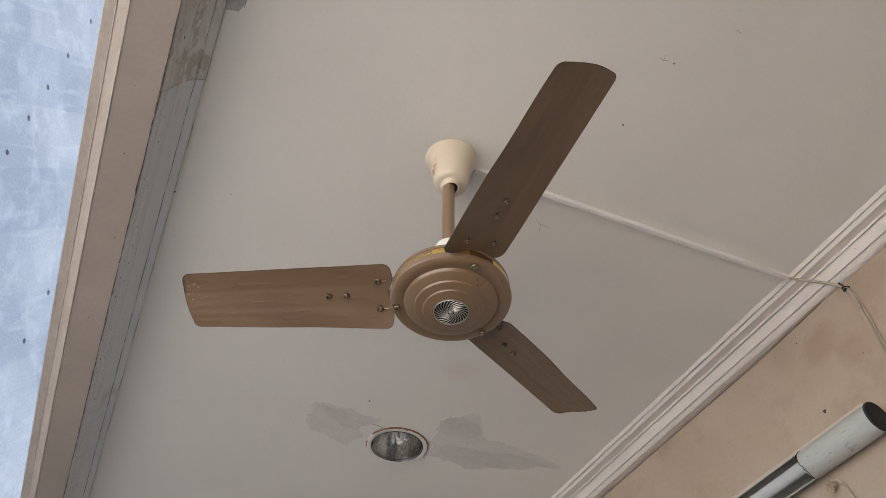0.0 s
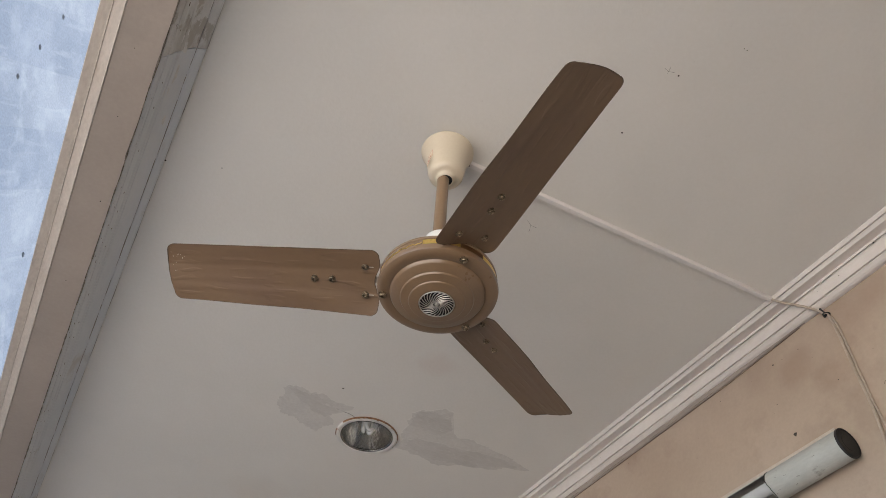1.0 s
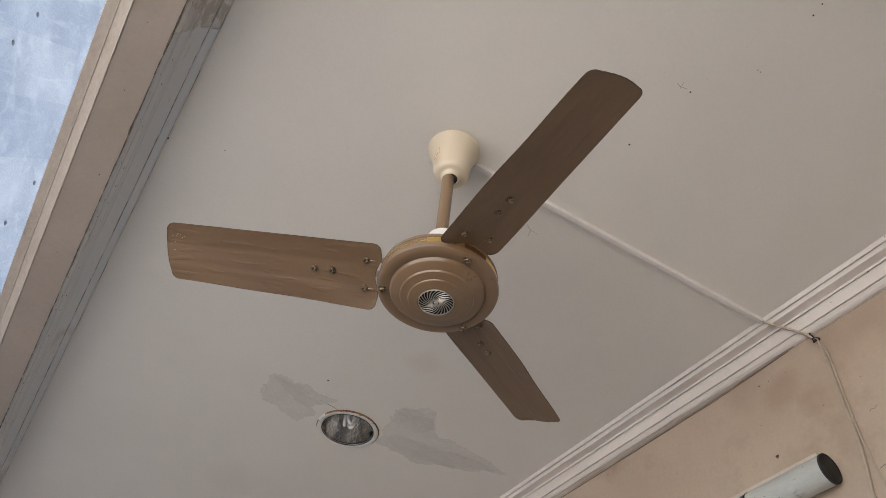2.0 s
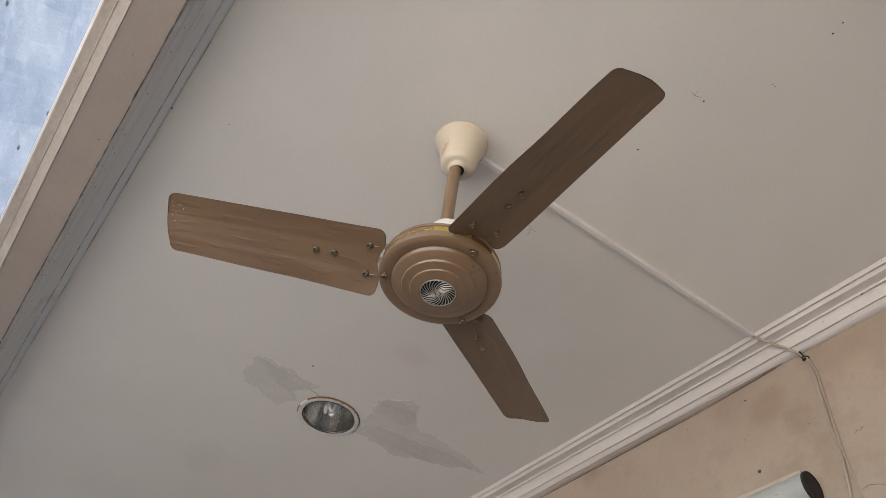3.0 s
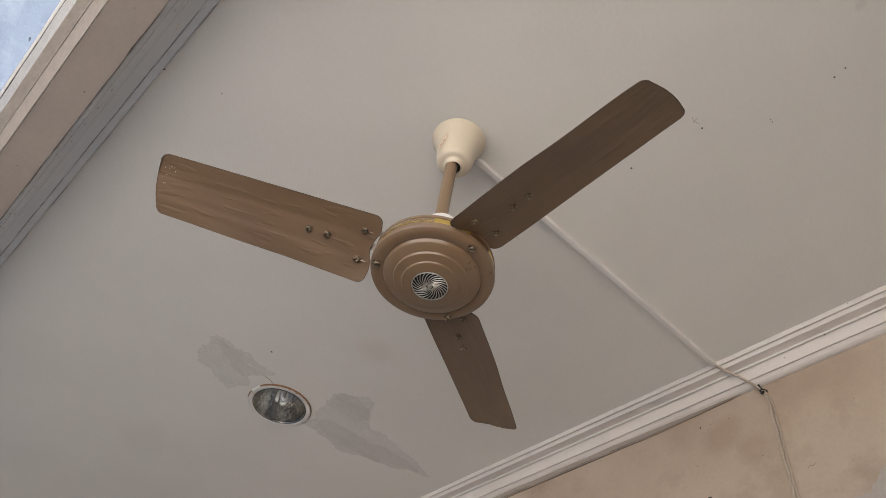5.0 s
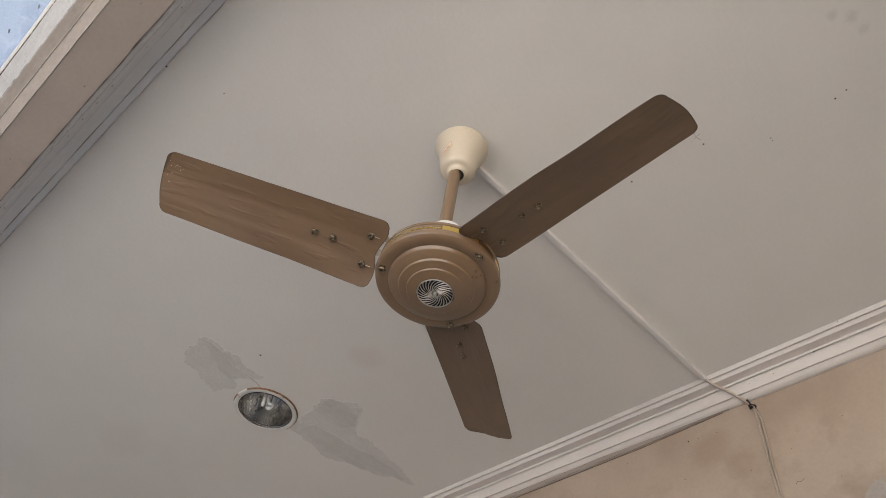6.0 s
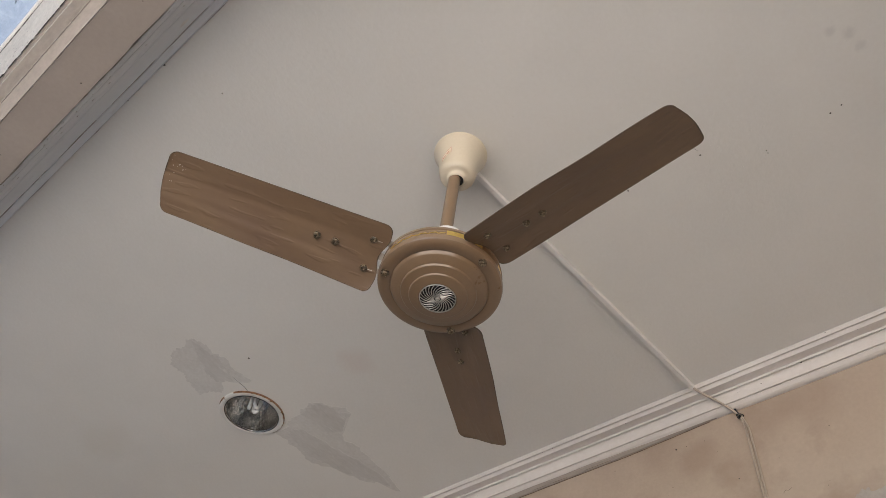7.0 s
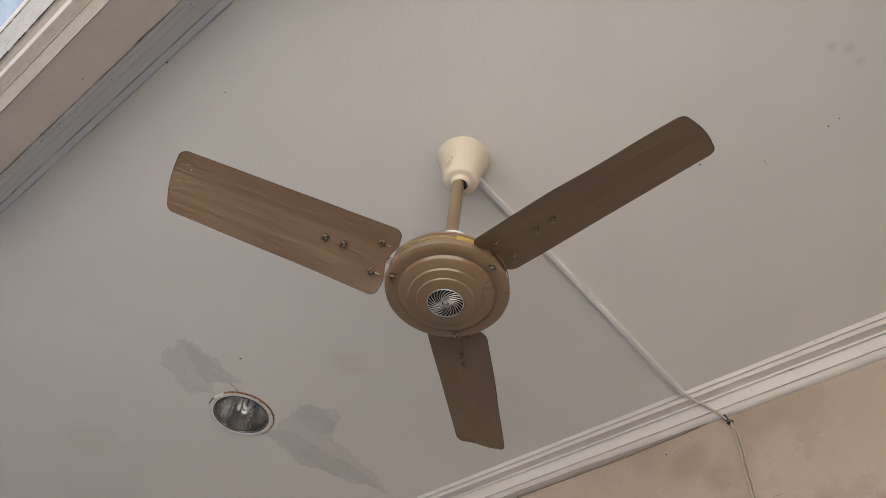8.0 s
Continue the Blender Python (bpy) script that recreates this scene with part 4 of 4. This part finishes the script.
for y, s in ((Y0, -1), (Y1, 1)):
    part("end_cap", lathe([(0, 0.0045), (LR * 0.55, 0.0045), (LR * 0.57, 0.0035), (LR * 0.90, 0.0035), (LR * 0.95, 0.005), (LR + 0.0006, 0.0045), (LR + 0.0008, 0.003), (LR + 0.0008, -0.0008), (0, -0.0008)], 48), BLACK, lamp, "black plastic end cap", at=pose(0, y, 0, 90 if s < 0 else -90, 0, 0))
part("tube", lathe([(0, YA - 0.06), (0.0135, YA - 0.06), (0.0135, YB + 0.06), (0, YB + 0.06)], 28), TUBE_GLASS, lamp, "unlit white fluorescent tube", at=pose(-0.011, 0, -0.004, -90, 0, 0))
for y in (0.1, 0.61, 1.12):
    part("wall_bracket", box(LR - 0.004, y - 0.012, -0.012, WALL_X - LX - 0.0005, y + 0.012, 0.012, 0.001), LAMP_GREY, lamp, smooth=False)

part("backplate", box(WALL_X - LX - 0.006, Y0 + 0.030, 0.022, WALL_X - LX - 0.0004, Y1 - 0.004, STRIP_TOP, 0.001), WALL_WHITE, lamp, "thin dusty mounting strip", smooth=False)

# Taped wire joint under the lamp, with a white wire running down.
joint = thing("taped_wire_joint", "brown paper-wrapped wire joint hanging under the wall lamp", "wire joint", Matrix.Translation((0.931, 0.120, 2.392)))
bm = bmesh.new()
bmesh.ops.create_icosphere(bm, subdivisions=3, radius=0.009)
for v in bm.verts:
    v.co *= 0.85 + 0.75 * noise.noise(v.co * 230)
    v.co.z *= 1.5
part("wrapping", bm, PAPER, joint, smooth=False)
part("lead", tube(smooth_path([(0, 0, 0.008), (0.002, -0.002, 0.02), (-0.006, -0.004, 0.029)]), 0.0012, 6), CABLE_SHEATH, joint)
drop = part("wire", tube(smooth_path([(0.930, 0.112, 2.402), (0.936, 0.101, 2.398), (0.941, 0.092, 2.375), (0.942, 0.085, 2.33), (0.942, 0.08, 2.15)]), 0.0025, 8), CABLE_SHEATH)
tagged(drop, "short white wire down the wall under the lamp", "wire")

# ---- wear on ceiling and walls ----
rng = random.Random(7)
bm = bmesh.new()
for k in range(620):
    x, y = (rng.uniform(-0.47, 0.84), rng.uniform(-0.75, 1.6)) if k % 2 else (rng.gauss(0.22, 0.16), rng.gauss(-0.28, 0.16))
    if noise.noise((x * 3, y * 3, 4)) < -0.02 and k % 4:
        continue
    r = rng.uniform(0.0008, 0.0024)
    bmesh.ops.create_cone(bm, cap_ends=True, segments=6, radius1=r, radius2=r * 0.5, depth=r * 0.24, matrix=Matrix.Translation((x, y, CEIL - r * 0.08)) @ pose(0, 0, 0, 180, 0, rng.uniform(0, 60)))
tagged(part("paint_pimples", bm, CEILING_PAINT), "tiny raised grains in the ceiling paint", "paint grains", kind="stuff")

# Flakes of old paint lifting along the stained cornice.
bm = bmesh.new()
for k in range(70):
    y = rng.uniform(-0.55, 0.12) if k < 55 else rng.uniform(0.12, 1.4)
    f = rng.random()
    u, d = 0.0425 - 0.028 * f, 0.0150 + 0.048 * f
    m = Matrix.Translation((BEAM_X + u + 0.0003 + 0.017 * (y - 0.35), y, CEIL - d)) @ pose(0, 0, 0, 0, -56 + rng.uniform(-3, 3), 0) @ pose(0, 0, 0, 0, 0, rng.uniform(-20, 20))
    n, r = 15, rng.uniform(0.003, 0.013)
    ring = [bm.verts.new(m @ Vector((r * 0.55 * rng.uniform(0.5, 1.2) * math.cos(2 * math.pi * i / n), r * rng.uniform(0.6, 1.5) * math.sin(2 * math.pi * i / n), -0.0002))) for i in range(n)]
    top = [bm.verts.new(v.co + Vector((-0.0015, 0, 0.0010))) for v in ring]
    bm.faces.new(ring)
    bm.faces.new(top)
    for i in range(n):
        bm.faces.new((ring[i], ring[(i + 1) % n], top[(i + 1) % n], top[i]))
tagged(part("paint_flakes", bm, FLAKE, smooth=False), "lifting grey flakes of old paint on the stained cornice", "paint flakes", kind="stuff")

patch_l = part("ceiling_patch", ragged(0.11, 0.985, [(-0.09, 0.01), (-0.085, -0.045), (-0.075, -0.075), (-0.02, -0.085), (0.05, -0.072), (0.11, -0.07), (0.07, -0.005), (0.09, 0.035), (0.06, 0.085), (0.02, 0.08), (-0.02, 0.05), (-0.06, 0.062)], CEIL, 0.0006, 2.0), FILLER, smooth=False)
tagged(patch_l, "grey skim of bare filler with ragged edges beside the downlight", "filler patch", "filler patches on the ceiling", "structure")
patch_r = part("ceiling_patch", ragged(0.53, 0.91, [(-0.145, 0.0), (-0.157, -0.068), (-0.115, -0.12), (-0.065, -0.142), (-0.01, -0.055), (0.10, -0.045), (0.215, -0.035), (0.27, -0.008), (0.14, 0.062), (0.025, 0.118), (-0.05, 0.107), (-0.115, 0.10)], CEIL, 0.0006, 4.0), FILLER, smooth=False)
tagged(patch_r, "grey skim of bare filler with ragged edges beside the downlight", "filler patch", "filler patches on the ceiling", "structure")
for cx, cy, seed, outline in ((0.11, 0.985, 5.0, [(-0.072, -0.058), (-0.02, -0.070), (0.04, -0.058), (0.085, -0.035), (0.055, 0.010), (0.02, 0.000), (-0.03, -0.020)]),
                              (0.53, 0.91, 8.0, [(-0.105, 0.075), (-0.095, 0.030), (-0.02, 0.015), (0.08, -0.005), (0.18, -0.018), (0.25, -0.008), (0.14, 0.052), (0.025, 0.105), (-0.05, 0.098)]),
                              (0.53, 0.91, 9.0, [(-0.138, -0.018), (-0.152, -0.068), (-0.113, -0.114), (-0.062, -0.134), (-0.02, -0.062), (-0.05, -0.010)])):
    inner = part("ceiling_patch", ragged(cx, cy, outline, CEIL, 0.0010, seed), FILLER_DARK, smooth=False)
    tagged(inner, "darker grey smear of filler within a ceiling repair", "filler patch", "filler patches on the ceiling", "structure")
chip = part("ceiling_patch", ragged(-0.49, -0.16, [(-0.02, 0.05), (0.012, 0.042), (0.018, 0.0), (0.035, -0.06), (0.03, -0.14), (-0.02, -0.14)], CEIL, 0.001, 7.0), CHIP_GREY, smooth=False)
tagged(chip, "grey chipped paint along the stained cornice", "filler patch", "filler patches on the ceiling", "structure")


crack = part("ceiling_crack", tube(smooth_path([(0.178, 0.940, CEIL), (0.192, 0.9405, CEIL), (0.205, 0.9425, CEIL), (0.222, 0.943, CEIL), (0.240, 0.948, CEIL)]), 0.0007, 6), SPECK)
tagged(crack, "thin dark crack in the ceiling paint beside the downlight", "crack", kind="structure")
for pts in ([(0.247, 0.073), (0.262, 0.081), (0.279, 0.081)], [(0.262, 0.081), (0.267, 0.092), (0.270, 0.101)], [(0.258, -0.372), (0.268, -0.370), (0.280, -0.374)], [(0.266, -0.380), (0.270, -0.366)]):
    scratch = part("scratch", tube([Vector((x, y, CEIL - 0.0001)) for x, y in pts], 0.00024, 5), SPECK)
    tagged(scratch, "thin dark scratch on the ceiling paint", "scratch", "scratches on the paint")
bm = ragged(0, 0, [(-0.05, 0.0), (-0.035, 0.03), (-0.01, 0.052), (0.03, 0.062), (0.07, 0.09), (0.12, 0.09), (0.14, -0.16), (-0.02, -0.16)], 0.0, 0.0012, 11.0)
wall_patch = part("wall_patch", bm, WALL_FILLER, smooth=False, at=Matrix.Translation((WALL_X, -0.235, 2.40)) @ Matrix(((0, 0, 1, 0), (-1, 0, 0, 0), (0, 1, 0, 0), (0, 0, 0, 1))))
tagged(wall_patch, "pale grey filler repair on the peach wall", "filler patch", kind="structure")
wall_crack = part("wall_crack", tube(smooth_path([(WALL_X, -0.135, 2.425), (WALL_X, -0.150, 2.428), (WALL_X, -0.165, 2.424), (WALL_X, -0.185, 2.415)]), 0.0005, 5), SPECK)
tagged(wall_crack, "hairline crack in the wall paint", "crack", kind="structure")
wall_scratch = part("wall_scratch", tube(smooth_path([(WALL_X, -0.157, 2.545), (WALL_X, -0.162, 2.550), (WALL_X, -0.169, 2.548), (WALL_X, -0.177, 2.552)]), 0.0004, 5), SPECK)
tagged(wall_scratch, "thin curled scratch in the wall paint", "scratch", kind="structure")


def speck(x, y, z, r, seed, wall=False):
    bm = bmesh.new()
    bmesh.ops.create_icosphere(bm, subdivisions=1, radius=r)
    for v in bm.verts:
        v.co *= 1 + 0.7 * noise.noise(v.co * 300 + Vector((seed, 0, 0)))
        if wall:
            v.co.x *= 0.35
        else:
            v.co.z *= 0.35
    ob = part("speck", bm, SPECK, at=Matrix.Translation((x, y, z)))
    return tagged(ob, "tiny dark speck of dirt stuck to the paint", "speck", "specks on the paint")


for k, (x, y, r) in enumerate(((0.280, -0.217, 0.0022), (0.291, -0.373, 0.0022), (0.355, -0.478, 0.0013), (0.156, 0.846, 0.0028), (0.350, -0.605, 0.0019), (0.345, -0.628, 0.0016), (0.362, -0.478, 0.0011), (-0.386, 0.299, 0.0014), (-0.4985, 0.345, 0.0030))):
    speck(x, y, CEIL - 0.0004, r, k)
for k, (y, z, r) in enumerate(((0.073, 2.557, 0.0045), (0.070, 2.751, 0.0024), (-0.006, 2.746, 0.0013), (0.093, 2.650, 0.0014), (-0.069, 2.614, 0.0014), (0.042, 2.749, 0.0012))):
    speck(WALL_X - 0.0003, y, z, r, 20 + k, True)
for k, (u, d, y, r) in enumerate(((0.0770, 0.004, 0.147, 0.0022), (0.0770, 0.005, -0.314, 0.0018), (0.0770, 0.005, -0.322, 0.0016), (0.0380, 0.020, -0.287, 0.0026), (0.0640, 0.010, -0.02, 0.0020), (0.0640, 0.010, 0.31, 0.0022), (0.0095, 0.050, 0.22, 0.0018), (0.0095, 0.048, -0.41, 0.0017))):
    speck(WALL_X - u, y, CEIL - d, r, 40 + k, True)
for k, (x, y, r) in enumerate(((-0.579, 0.439, 0.0016), (-0.600, 0.21, 0.0012), (-0.592, 0.72, 0.0014), (-0.610, 0.05, 0.0010))):
    speck(x, y, BEAM_Z - 0.0004, r, 60 + k)
# grime caught along the edge where the stained cornice meets the ceiling
for k in range(16):
    y = -0.28 + 0.095 * k + 0.03 * noise.noise((k * 1.7, 4, 4))
    speck(BEAM_X + (0.0615 if k % 3 else 0.0460) + 0.0175 * (y - 0.35), y, CEIL - (0.0016 if k % 3 else 0.0122), 0.0011 + 0.0012 * abs(noise.noise((k * 2.3, 1, 6))), 80 + k)
dirt = random.Random(11)
for k in range(30):
    u, d = dirt.choice(((0.0790, 0.0030), (0.0740, 0.0098), (0.0652, 0.0172), (0.0408, 0.0204), (0.0320, 0.0300), (0.0276, 0.0458), (0.0120, 0.0520)))
    speck(WALL_X - u, dirt.uniform(-0.45, 0.95), CEIL - d - 0.0002, dirt.uniform(0.0006, 0.0016), 120 + k, True)
for k in range(22):
    speck(WALL_X - 0.0002, dirt.uniform(-0.30, 0.75), dirt.uniform(2.50, 2.775), dirt.uniform(0.0005, 0.0012), 160 + k, True)
lead = part("cable", tube(smooth_path([(0.060, 0.0060, 2.8400), (0.050, 0.0060, 2.8300), (0.042, 0.005, 2.8220), (0.030, 0.003, 2.8200)]), 0.0022, 8), BLACK)
tagged(lead, "short dark lead from the trunking into the fan canopy", "cable")
